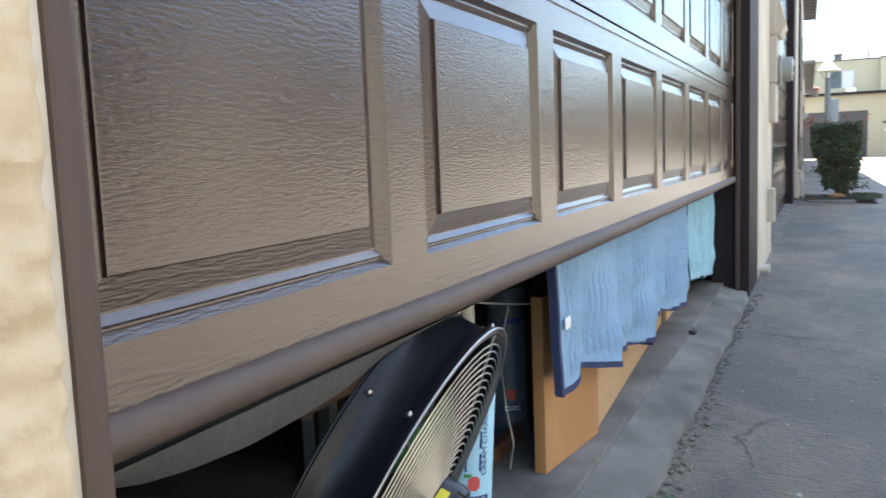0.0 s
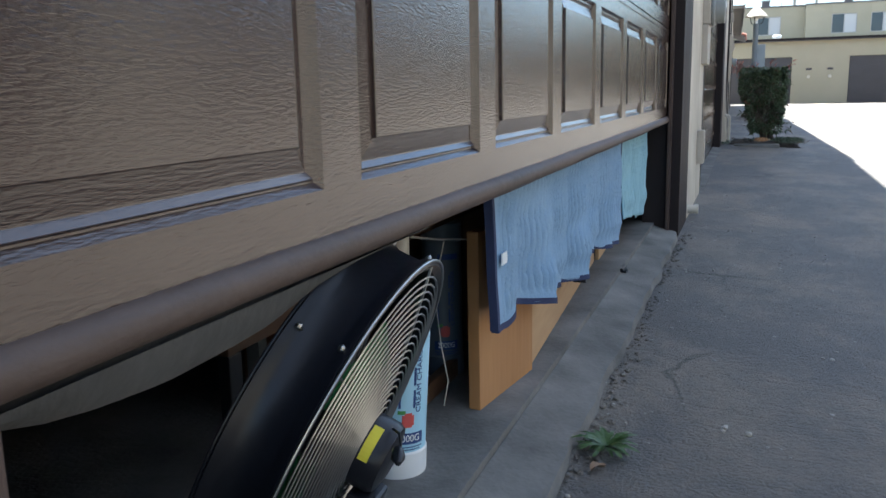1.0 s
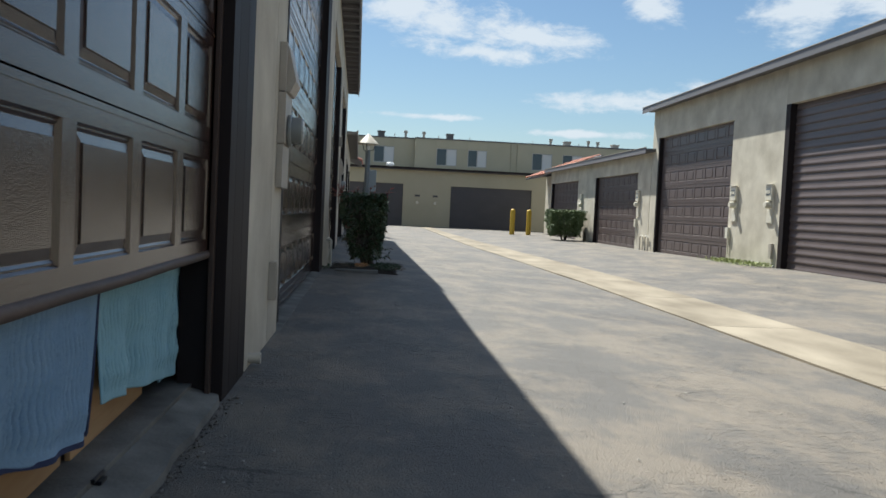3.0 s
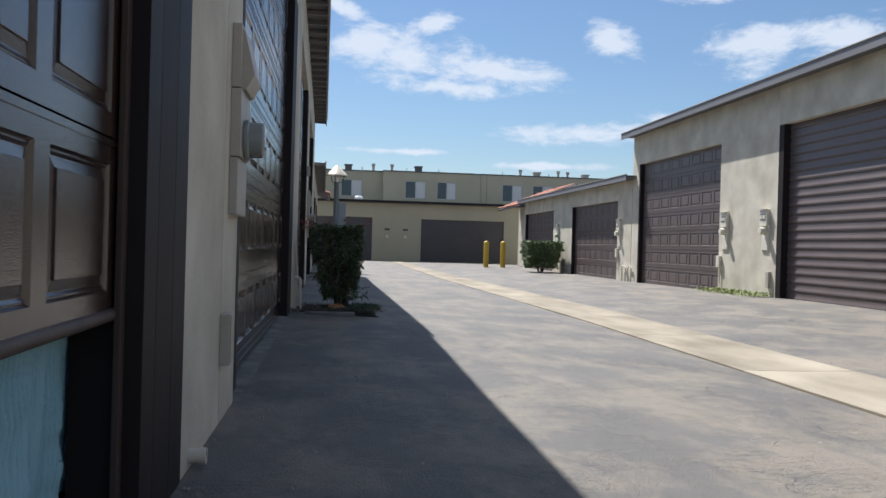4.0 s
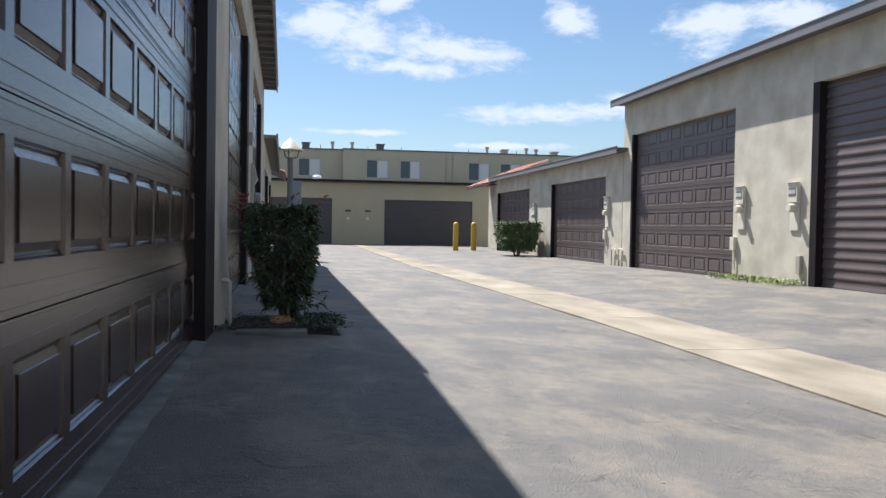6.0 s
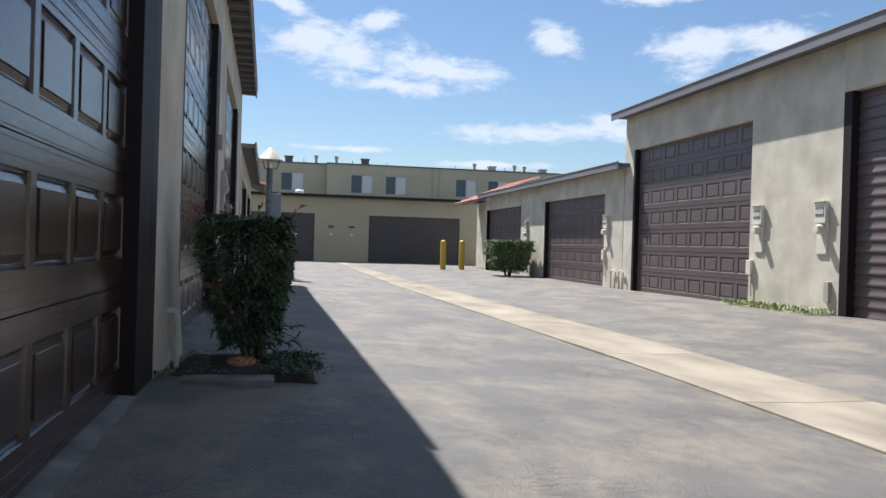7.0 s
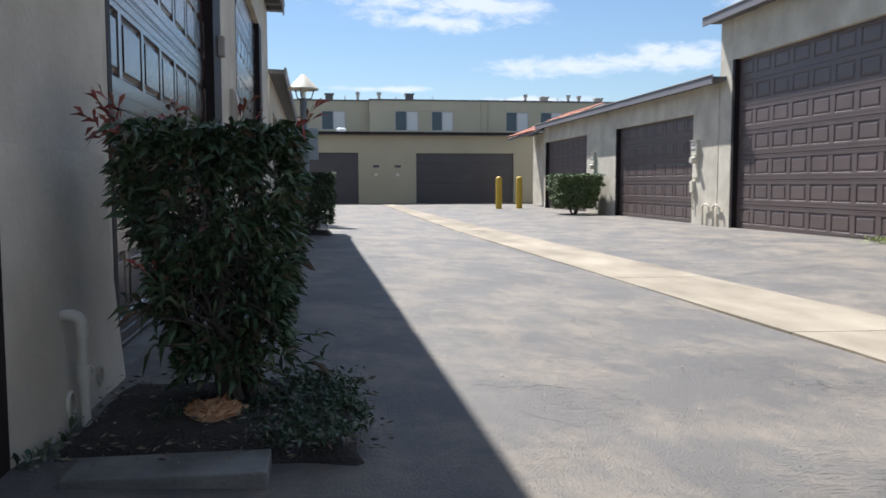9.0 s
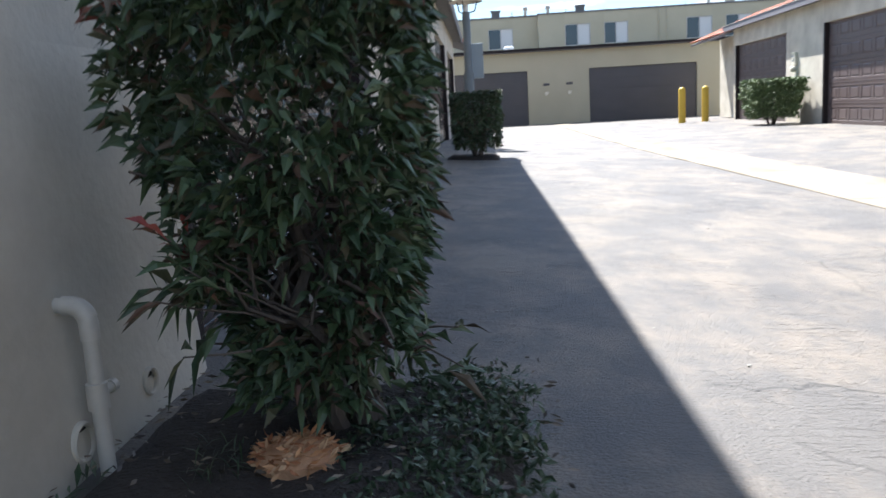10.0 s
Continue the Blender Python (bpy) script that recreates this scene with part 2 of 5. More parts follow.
def asphalt():
    m = material("asphalt", (0.054, 0.056, 0.060), (0.132, 0.128, 0.122), 0.64, 0.9, 95, 0.9, depth=0.010, spec=0.42, patch=0.55)
    N, L, b = nodes_of(m)
    old = b.inputs["Base Color"].links[0].from_socket
    co = N("ShaderNodeTexCoord")
    mp = N("ShaderNodeMapping")
    mp.inputs["Scale"].default_value = (0.55, 0.38, 0.5)
    L(co.outputs["Object"], mp.inputs["Vector"])
    dust = N("ShaderNodeTexNoise")
    dust.inputs["Scale"].default_value, dust.inputs["Detail"].default_value, dust.inputs["Distortion"].default_value = 2.3, 15, 0.1
    dust.inputs["Roughness"].default_value = 0.76
    L(mp.outputs["Vector"], dust.inputs["Vector"])
    r = N("ShaderNodeMapRange")
    r.inputs[1].default_value, r.inputs[2].default_value, r.inputs[3].default_value, r.inputs[4].default_value = 0.45, 0.59, 0.14, 0.56
    L(dust.outputs["Fac"], r.inputs[0])
    mix = N("ShaderNodeMix")
    mix.data_type = "RGBA"
    mix.inputs[7].default_value = (0.29, 0.242, 0.182, 1)
    L(r.outputs[0], mix.inputs[0])
    L(old, mix.inputs[6])
    # hairline cracks
    vor = N("ShaderNodeTexVoronoi")
    vor.feature = "DISTANCE_TO_EDGE"
    vor.inputs["Scale"].default_value = 0.42
    warp = N("ShaderNodeTexNoise")
    warp.inputs["Scale"].default_value, warp.inputs["Detail"].default_value = 1.3, 6
    L(co.outputs["Object"], warp.inputs["Vector"])
    wm = N("ShaderNodeVectorMath")
    wm.operation = "MULTIPLY_ADD"
    wm.inputs[1].default_value = (0.9, 0.9, 0)
    L(warp.outputs["Color"], wm.inputs[0])
    L(co.outputs["Object"], wm.inputs[2])
    L(wm.outputs[0], vor.inputs["Vector"])
    cr = N("ShaderNodeMapRange")
    cr.inputs[1].default_value, cr.inputs[2].default_value = 0.0014, 0.005
    cr.inputs[3].default_value, cr.inputs[4].default_value = 0.55, 0.0
    L(vor.outputs["Distance"], cr.inputs[0])
    part_of = N("ShaderNodeMath")
    part_of.operation = "MULTIPLY"
    pr = N("ShaderNodeMapRange")
    pr.inputs[1].default_value, pr.inputs[2].default_value = 0.5, 0.6
    L(warp.outputs["Fac"], pr.inputs[0])
    L(cr.outputs[0], part_of.inputs[0])
    L(pr.outputs[0], part_of.inputs[1])
    mix2 = N("ShaderNodeMix")
    mix2.data_type = "RGBA"
    mix2.inputs[7].default_value = (0.02, 0.02, 0.02, 1)
    L(part_of.outputs[0], mix2.inputs[0])
    L(mix.outputs[2], mix2.inputs[6])
    L(mix2.outputs[2], b.inputs["Base Color"])
    coarse = N("ShaderNodeTexNoise")
    coarse.inputs["Scale"].default_value, coarse.inputs["Detail"].default_value = 55.0, 6
    coarse.inputs["Roughness"].default_value = 0.75
    L(co.outputs["Object"], coarse.inputs["Vector"])
    lumps = N("ShaderNodeTexNoise")
    lumps.inputs["Scale"].default_value, lumps.inputs["Detail"].default_value = 9.0, 5
    L(co.outputs["Object"], lumps.inputs["Vector"])
    both = N("ShaderNodeMath")
    both.operation = "ADD"
    L(coarse.outputs["Fac"], both.inputs[0])
    L(lumps.outputs["Fac"], both.inputs[1])
    relief = N("ShaderNodeBump")
    relief.inputs["Strength"].default_value, relief.inputs["Distance"].default_value = 0.55, 0.014
    L(both.outputs[0], relief.inputs["Height"])
    # broken ridges across the lane, in worn patches
    rm = N("ShaderNodeMapping")
    rm.inputs["Scale"].default_value = (7, 34, 1)
    L(co.outputs["Object"], rm.inputs["Vector"])
    ridge = N("ShaderNodeTexNoise")
    ridge.inputs["Scale"].default_value, ridge.inputs["Detail"].default_value, ridge.inputs["Distortion"].default_value = 1.0, 6, 0.8
    L(rm.outputs["Vector"], ridge.inputs["Vector"])
    cut = N("ShaderNodeMapRange")
    cut.inputs[1].default_value, cut.inputs[2].default_value = 0.36, 0.47
    L(ridge.outputs["Fac"], cut.inputs[0])
    worn = N("ShaderNodeMapRange")
    worn.inputs[1].default_value, worn.inputs[2].default_value = 0.46, 0.60
    L(warp.outputs["Fac"], worn.inputs[0])
    torn = N("ShaderNodeMath")
    torn.operation = "MULTIPLY"
    L(cut.outputs[0], torn.inputs[0])
    L(worn.outputs[0], torn.inputs[1])
    tear = N("ShaderNodeBump")
    tear.inputs["Strength"].default_value, tear.inputs["Distance"].default_value = 0.6, 0.012
    L(torn.outputs[0], tear.inputs["Height"])
    L(tear.outputs["Normal"], relief.inputs["Normal"])
    fine = b.inputs["Normal"].links[0].from_node
    L(relief.outputs["Normal"], fine.inputs["Normal"])
    return m


ASPHALT = asphalt()


def leaf_material(name, colours, rough=0.45):
    m = bpy.data.materials.new(name)
    m.use_nodes = True
    N, L, b = nodes_of(m)
    geo = N("ShaderNodeNewGeometry")
    ramp = N("ShaderNodeValToRGB")
    ramp.color_ramp.elements[0].color = (*colours[0], 1)
    ramp.color_ramp.elements[1].color = (*colours[-1], 1)
    for i, c in enumerate(colours[1:-1], 1):
        e = ramp.color_ramp.elements.new(i / (len(colours) - 1))
        e.color = (*c, 1)
    L(geo.outputs["Random Per Island"], ramp.inputs["Fac"])
    L(ramp.outputs["Color"], b.inputs["Base Color"])
    b.inputs["Roughness"].default_value = rough
    b.inputs["Subsurface Weight"].default_value = 0.0
    return m


LEAF = leaf_material("shrub_leaf", [(0.025, 0.045, 0.02), (0.04, 0.072, 0.03), (0.06, 0.10, 0.042), (0.085, 0.125, 0.065), (0.06, 0.10, 0.04), (0.13, 0.07, 0.05)])
LEAF_RED = leaf_material("red_shoot_leaf", [(0.20, 0.035, 0.035), (0.30, 0.07, 0.05), (0.16, 0.08, 0.035)])
LEAF_SUN = leaf_material("hedge_leaf", [(0.06, 0.095, 0.035), (0.11, 0.16, 0.055), (0.16, 0.21, 0.08)], 0.6)
WEED = leaf_material("weed_leaf", [(0.13, 0.17, 0.04), (0.22, 0.27, 0.075), (0.34, 0.37, 0.13)])
WEED_DARK = leaf_material("dandelion_leaf", [(0.035, 0.075, 0.018), (0.065, 0.125, 0.03), (0.11, 0.17, 0.05)])
GROUNDCOVER = leaf_material("groundcover_leaf", [(0.03, 0.055, 0.025), (0.05, 0.085, 0.04), (0.10, 0.12, 0.07)])


# ---- mesh helpers ----
def box(bm, x0, x1, y0, y1, z0, z1, bevel=0.0):
    v = [bm.verts.new((x, y, z)) for x in (x0, x1) for y in (y0, y1) for z in (z0, z1)]
    faces = [bm.faces.new([v[i] for i in q]) for q in ((0, 1, 3, 2), (4, 6, 7, 5), (0, 4, 5, 1), (2, 3, 7, 6), (0, 2, 6, 4), (1, 5, 7, 3))]
    if bevel:
        edges = list({e for f in faces for e in f.edges})
        bmesh.ops.bevel(bm, geom=edges, offset=bevel, segments=2, affect="EDGES", profile=0.6)
    return bm


def lathe(bm, profile, m=None, n=24):
    """Revolves (radius, height) pairs about z, then moves by m."""
    m = m or Matrix.Identity(4)
    rings = []
    for r, z in profile:
        if r < 1e-5:
            rings.append([bm.verts.new(m @ Vector((0, 0, z)))])
        else:
            rings.append([bm.verts.new(m @ Vector((r * math.cos(2 * math.pi * i / n), r * math.sin(2 * math.pi * i / n), z))) for i in range(n)])
    for a, b in zip(rings, rings[1:]):
        for i in range(n):
            j = (i + 1) % n
            q = [a[i % len(a)], a[j % len(a)], b[j % len(b)], b[i % len(b)]]
            q = list(dict.fromkeys(q))
            if len(q) > 2:
                bm.faces.new(q)
    return bm


def tube(bm, points, r, n=8, r_end=None):
    """A round tube through points, tapering to r_end."""
    pts = [Vector(p) for p in points]
    rings = []
    for i, p in enumerate(pts):
        d = (pts[min(i + 1, len(pts) - 1)] - pts[max(i - 1, 0)]).normalized()
        a = d.orthogonal().normalized() if abs(d.z) > 0.99 else d.cross(Vector((0, 0, 1))).normalized()
        b = d.cross(a)
        k = r if r_end is None else r + (r_end - r) * i / (len(pts) - 1)
        rings.append([bm.verts.new(p + k * (math.cos(2 * math.pi * j / n) * a + math.sin(2 * math.pi * j / n) * b)) for j in range(n)])
    for a, b in zip(rings, rings[1:]):
        for j in range(n):
            bm.faces.new((a[j], a[(j + 1) % n], b[(j + 1) % n], b[j]))
    bm.faces.new(rings[0][::-1]), bm.faces.new(rings[-1])
    return bm


def to_mesh(name, bm, mat, smooth=False):
    bmesh.ops.recalc_face_normals(bm, faces=bm.faces)
    me = bpy.data.meshes.new(name)
    bm.to_mesh(me)
    bm.free()
    me.materials.append(mat)
    if smooth:
        for p in me.polygons:
            p.use_smooth = True
        me.set_sharp_from_angle(angle=radians(38))
    return me


def part(name, bm, mat, parent, label="", smooth=False):
    """Links a bmesh as one mesh object under a thing or a part."""
    ob = new(name, bm if isinstance(bm, bpy.types.Mesh) else to_mesh(name, bm, mat, smooth))
    ob.parent = parent
    if label:
        ob["label"] = label
    return ob


def thing(name, m, label, category, group="", kind=""):
    ob = new(name)
    ob.empty_display_size = 0.1
    ob.matrix_world = m
    return tagged(ob, label, category, group, kind)


def single(name, bm, mat, label, category, group="", kind="", m=None, smooth=False):
    ob = new(name, to_mesh(name, bm, mat, smooth))
    if m:
        ob.matrix_world = m
    return tagged(ob, label, category, group, kind)


def B():
    return bmesh.new()


def lerp(table, v):
    return float(np.interp(v, [a for a, _ in table], [b for _, b in table]))


# ---- ground ----
LEFT_Z = [(5, -0.06), (9, 0.0), (30, -0.03), (48, -0.15)]
GUTTER_L = [(-30, 4.1), (12.4, 4.12), (26, 3.6), (38.5, 3.5), (49, 3.45)]
GUTTER_R = [(-30, 5.32), (13.6, 5.24), (26, 4.58), (38.5, 4.15), (49, 4.0)]
GUTTER_Z = [(12, -0.24), (26, -0.21), (38, -0.19), (49, -0.16)]
RIGHT_Z = [(16, -0.07), (20, -0.11), (25, -0.15), (50, -0.16)]


def ground_z(x, y):
    l, g, r = lerp(LEFT_Z, y), lerp(GUTTER_Z, y), lerp(RIGHT_Z, y)
    a, b = lerp(GUTTER_L, y), lerp(GUTTER_R, y)
    return lerp([(-0.25, l), (a, g), (b, g), (9.7, r), (30, r)], x)


def build_ground():
    xs = [-900, -200, -60, -20, -6, -2, -0.9, -0.6, -0.45] + [-0.3 + 0.4 * i for i in range(28)] + [11.5, 13, 20, 60, 200, 900]
    ys = [-900, -200, -60, -20, -10] + [-6 + 0.8 * i for i in range(72)] + [55, 70, 120, 300, 900]
    verts = [(x, y, ground_z(x, y) + (0.012 * noise.noise((x * 0.6, y * 0.35, 0)) if -0.2 < x < 9 else 0)) for y in ys for x in xs]
    n = len(xs)
    faces = [(j * n + i, j * n + i + 1, (j + 1) * n + i + 1, (j + 1) * n + i) for j in range(len(ys) - 1) for i in range(n - 1)]
    me = bpy.data.meshes.new("ground")
    me.from_pydata(verts, [], faces)
    me.materials.append(ASPHALT)
    for p in me.polygons:
        p.use_smooth = True
    tagged(new("ground", me), "worn grey asphalt alley with dusty patches and cracks", "asphalt", kind="structure")


build_ground()

FACE = -0.25      # outer face of the shaded garages
DOOR_X = -0.33    # their doors
BEND = 11.0       # from here on the row turns away slightly
TURN = 1.05


def left_frame():
    """The frame of the row past the bend: local y runs on from the bend."""
    return Matrix.Translation((0, BEND, 0)) @ Matrix.Rotation(radians(TURN), 4, "Z") @ Matrix.Translation((0, -BEND, 0))


def wall_run(parent, mat, x0, x1, y0, y1, z0, z1, openings):
    """A wall along y, in piers and headers, with openings (a, b, top) that go through it."""
    at = y0
    for a, b, top in openings:
        if a > at:
            part("wall", box(B(), x0, x1, at, a, z0, z1), mat, parent)
        part("header", box(B(), x0, x1, a, b, top, z1), mat, parent)
        at = b
    if y1 > at:
        part("wall", box(B(), x0, x1, at, y1, z0, z1), mat, parent)


def garage_building(m, y0, y1, z1, depth, openings, trims, label, overhang=0.33, near=0.25, far=0.35, wall_mat=None):
    """A row of garages along local y. Its front is at local x = 0 and faces +x. trims: (a, b, top) of dark boards at the jambs."""
    wall_mat = wall_mat or STUCCO
    home = thing("garage_building", m, label, "garage building")
    wall_run(home, wall_mat, -0.2, 0.0, y0, y1, -0.5, z1, openings)
    for a, b in ((y0, y0 + 0.2), (y1 - 0.2, y1)):
        part("side_wall", box(B(), -depth, -0.2, a, b, -0.5, z1), wall_mat, home)
    part("back_wall", box(B(), -depth - 0.2, -depth, y0, y1, -0.5, z1), wall_mat, home)
    bm = B()
    k = 0.03
    for a, b in ((y0 - near, y1 + far),):
        v = [bm.verts.new(c) for c in ((overhang, a, z1), (overhang, b, z1), (-depth - 0.4, b, z1 + depth * k), (-depth - 0.4, a, z1 + depth * k), (overhang, a, z1 + 0.1), (overhang, b, z1 + 0.1), (-depth - 0.4, b, z1 + 0.1 + depth * k), (-depth - 0.4, a, z1 + 0.1 + depth * k))]
        for q in ((0, 3, 2, 1), (4, 5, 6, 7), (0, 1, 5, 4), (2, 3, 7, 6), (1, 2, 6, 5), (0, 4, 7, 3)):
            bm.faces.new([v[i] for i in q])
    part("roof", bm, ROOFING, home, "dark felt roof")
    part("fascia", box(B(), overhang, overhang + 0.03, y0 - near, y1 + far, z1 - 0.06, z1 + 0.13), FASCIA, home, "dark painted fascia board")
    part("drip_edge", box(B(), overhang + 0.005, overhang + 0.05, y0 - near - 0.01, y1 + far + 0.01, z1 + 0.13, z1 + 0.145), GREY_METAL, home)
    for a, b, z0, top in trims:
        part("jamb_board", box(B(), -0.21, 0.003 if b - a > 0.05 else -0.003, a, b, z0, top, 0.002), TRIM_PAINT, home, "dark brown painted board")
    return home


def panel_mesh(w, h, relief=1.0):
    """A pressed panel w by h: moulded edge, sloping border and a raised middle. Front faces +x at x = 0."""
    bm = B()
    rings = []
    for inset, x in ((0.0, 0.0), (0.009, -0.008), (0.011, -0.008), (0.014, -0.005), (0.022, -0.0098), (0.024, -0.0098), (0.051, -0.005), (0.0515, -0.0008), (0.053, 0.0)):
        k = min(1, w / 0.5)
        i = inset * k
        x = x * relief
        rings.append([bm.verts.new((x, y, z)) for y, z in ((i, i), (w - i, i), (w - i, h - i), (i, h - i))])
    for a, b in zip(rings, rings[1:]):
        for j in range(4):
            bm.faces.new((a[j], a[(j + 1) % 4], b[(j + 1) % 4], b[j]))
    bm.faces.new(rings[-1])
    return bm


def panel_door(name, m, width, height, cols, rows, mat, label, bottom=0.0, extra=0.0, wide=0.905, tall=0.72, relief=1.0, low=0.57):
    """A sectional door: each section has a frame of rails and a row of pressed panels."""
    door = thing(name, m, label, "garage door", kind="structure")
    sh = (height - bottom) / rows
    pitch = width / cols
    pw, ph = pitch * wide, sh * tall
    sx, sz = (pitch - pw) / 2, sh * (1 - tall) * low
    end = width + extra
    bm = B()
    d = 0.045
    box(bm, -d, 0, 0, end, 0.003, sz)
    box(bm, -d, 0, 0, end, sz + ph, sh - 0.003)
    at = 0.0
    for c in range(cols + 1):
        y1 = c * pitch + sx if c < cols else end
        box(bm, -d, 0, at, y1, sz, sz + ph)
        at = c * pitch + sx + pw
    # ribs pressed into the rails
    for z in (sh - 0.018,) if tall > 0.65 else (sh - 0.018, sh - 0.075, 0.022, 0.085):
        box(bm, -0.01, 0.0035, 0, end, z - 0.006, z + 0.006)
    frame_mesh = to_mesh("section", bm, mat)
    pan = to_mesh("panel", panel_mesh(pw, ph, relief), mat)
    for r in range(rows):
        sec = part("section", frame_mesh, mat, door)
        sec.location = (0, 0, bottom + r * sh)
        for c in range(cols):
            p = part("panel", pan, mat, sec)
            p.location = (0, c * pitch + sx, sz)
    return door


def place_x(x, y, z=0.0):
    return Matrix.Translation((x, y, z))


# shaded row, near low building with the raised door
LOW1 = garage_building(place_x(FACE, 0), -12.0, 3.93, 3.25, 6.5, [(-2.484, 2.93, 2.62)], [(2.27, 2.44, -0.07, 2.62), (2.443, 2.70, -0.07, 2.62), (2.703, 2.93, -0.07, 2.62)], "low beige stucco garage with one raised brown door", overhang=0.29, far=0.0)
# tall building, straight part and part past the bend
TALL1 = garage_building(place_x(FACE, 0), 3.94, BEND + 0.2, 4.62, 6.5, [(4.5, 9.97, 3.75)], [(4.5, 4.6, 0.0, 3.75), (9.3, 9.5, -0.02, 3.75), (9.503, 9.74, -0.02, 3.75), (9.743, 9.97, -0.02, 3.75)], "tall beige stucco garage in shade with a brown door", overhang=0.29, near=-0.1, far=0.01)
TALL2 = garage_building(left_frame() @ place_x(FACE, 0), BEND + 0.22, 25.6, 4.62, 6.5, [(11.3, 16.15, 3.75), (17.9, 23.3, 3.75)], [(11.3, 11.38, 0.0, 3.75), (15.5, 16.15, -0.02, 3.75), (17.9, 17.98, 0, 3.75), (22.65, 23.3, -0.02, 3.75)], "tall beige stucco garage behind a clipped shrub", near=0.0)
garage_building(left_frame() @ place_x(FACE, 0), 26.05, 40.0, 3.3, 6.5, [(27.5, 32.5, 2.6), (34.0, 39.0, 2.6)], [(27.5, 27.58, -0.1, 2.6), (32.1, 32.5, -0.1, 2.6), (34.0, 34.08, -0.1, 2.6), (38.6, 39.0, -0.1, 2.6)], "low beige stucco garage with dark doors in shade", near=0.0)

part("jamb_board", box(B(), -0.09, 0.004, -2.484, -2.461, -0.05, 2.62, 0.004), JAMB_PAINT, LOW1, "weathered brown jamb board")
part("door_stop", box(B(), -0.072, -0.05, 2.225, 2.269, -0.05, 2.62, 0.004), JAMB_PAINT, LOW1, "brown stop moulding")


def stucco_coat():
    """The lumpy hand-floated coat beside the near jamb, rounded at its edge."""
    bm = B()
    ny, nz = 60, 170
    rows = []
    for i in range(ny + 1):
        y = -2.486 - 0.42 * (i / ny) ** 1.3
        row = []
        for j in range(nz + 1):
            z = 0.28 + 0.85 * j / nz
            lump = 0.006 * noise.noise((y * 62, z * 62, 2)) + 0.005 * noise.noise((y * 25, z * 25, 7)) + 0.0015 * noise.noise((y * 140, z * 140, 4))
            edge = max(0.0, 1 - (-2.486 - y) / 0.016)
            row.append(bm.verts.new((0.007 + lump - 0.012 * edge ** 2, y + 0.004 * edge * noise.noise((z * 14, 3, 3)), z)))
        rows.append(row)
    for p, q in zip(rows, rows[1:]):
        for j in range(nz):
            bm.faces.new((p[j], p[j + 1], q[j + 1], q[j]))
    part("stucco_coat", bm, STUCCO_WARM, LOW1, smooth=True)


stucco_coat()



def rafter_tails(home, y0, y1, z1, overhang):
    y = y0
    while y < y1:
        part("rafter_tail", box(B(), 0.002, overhang - 0.002, y, y + 0.045, z1 - 0.075, z1 - 0.002, 0.003), FASCIA, home)
        y += 0.61


rafter_tails(TALL1, 4.1, BEND, 4.62, 0.29)
rafter_tails(TALL2, BEND + 0.3, 25.8, 4.62, 0.33)

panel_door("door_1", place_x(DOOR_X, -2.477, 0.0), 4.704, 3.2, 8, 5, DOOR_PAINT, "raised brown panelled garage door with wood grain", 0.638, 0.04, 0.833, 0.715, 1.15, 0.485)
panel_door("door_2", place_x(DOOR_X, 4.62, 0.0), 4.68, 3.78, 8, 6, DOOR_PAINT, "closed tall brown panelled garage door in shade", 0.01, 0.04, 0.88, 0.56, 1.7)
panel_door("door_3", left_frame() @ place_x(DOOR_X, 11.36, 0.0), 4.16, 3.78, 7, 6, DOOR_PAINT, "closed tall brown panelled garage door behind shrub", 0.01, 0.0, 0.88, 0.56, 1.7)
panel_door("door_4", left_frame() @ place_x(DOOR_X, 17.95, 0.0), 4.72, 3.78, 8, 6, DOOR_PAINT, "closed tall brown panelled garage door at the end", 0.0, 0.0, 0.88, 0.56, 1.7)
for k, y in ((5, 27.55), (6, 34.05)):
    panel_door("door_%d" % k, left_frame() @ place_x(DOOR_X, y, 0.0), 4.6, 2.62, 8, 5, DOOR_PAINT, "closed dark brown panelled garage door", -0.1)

# sunlit row
RX = 9.87


def right(y):
    """Frame of a front that faces -x; local y runs back towards the start."""
    return Matrix.Translation((RX, y, 0)) @ Matrix.Rotation(math.pi, 4, "Z")


def right_building(y0, y1, z1, openings, trims, label):
    flip = lambda v: y1 - v
    return garage_building(right(y1), 0.0, y1 - y0, z1, 6.5, [(flip(b), flip(a), t) for a, b, t in sorted(openings, reverse=True)], [(flip(b), flip(a), z, t) for a, b, z, t in trims], label)


right_building(-14.0, 25.66, 4.6, [(2.6, 8.2, 3.72), (11.0, 16.65, 3.72), (19.4, 25.08, 3.66)], [(16.45, 16.65, -0.2, 3.72), (24.96, 25.08, -0.2, 3.66)], "tall beige stucco garage in sunlight")
right_building(25.7, 41.42, 3.22, [(27.05, 32.65, 2.6), (35.6, 41.2, 2.6)], [(32.55, 32.65, -0.2, 2.6), (41.1, 41.2, -0.2, 2.6)], "low beige stucco garage in sunlight with two doors")


def right_door(name, y0, y1, z0, z1, cols, rows, label):
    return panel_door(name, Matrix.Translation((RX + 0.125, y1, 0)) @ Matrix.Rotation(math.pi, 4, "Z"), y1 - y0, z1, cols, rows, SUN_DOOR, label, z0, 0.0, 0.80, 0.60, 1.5)


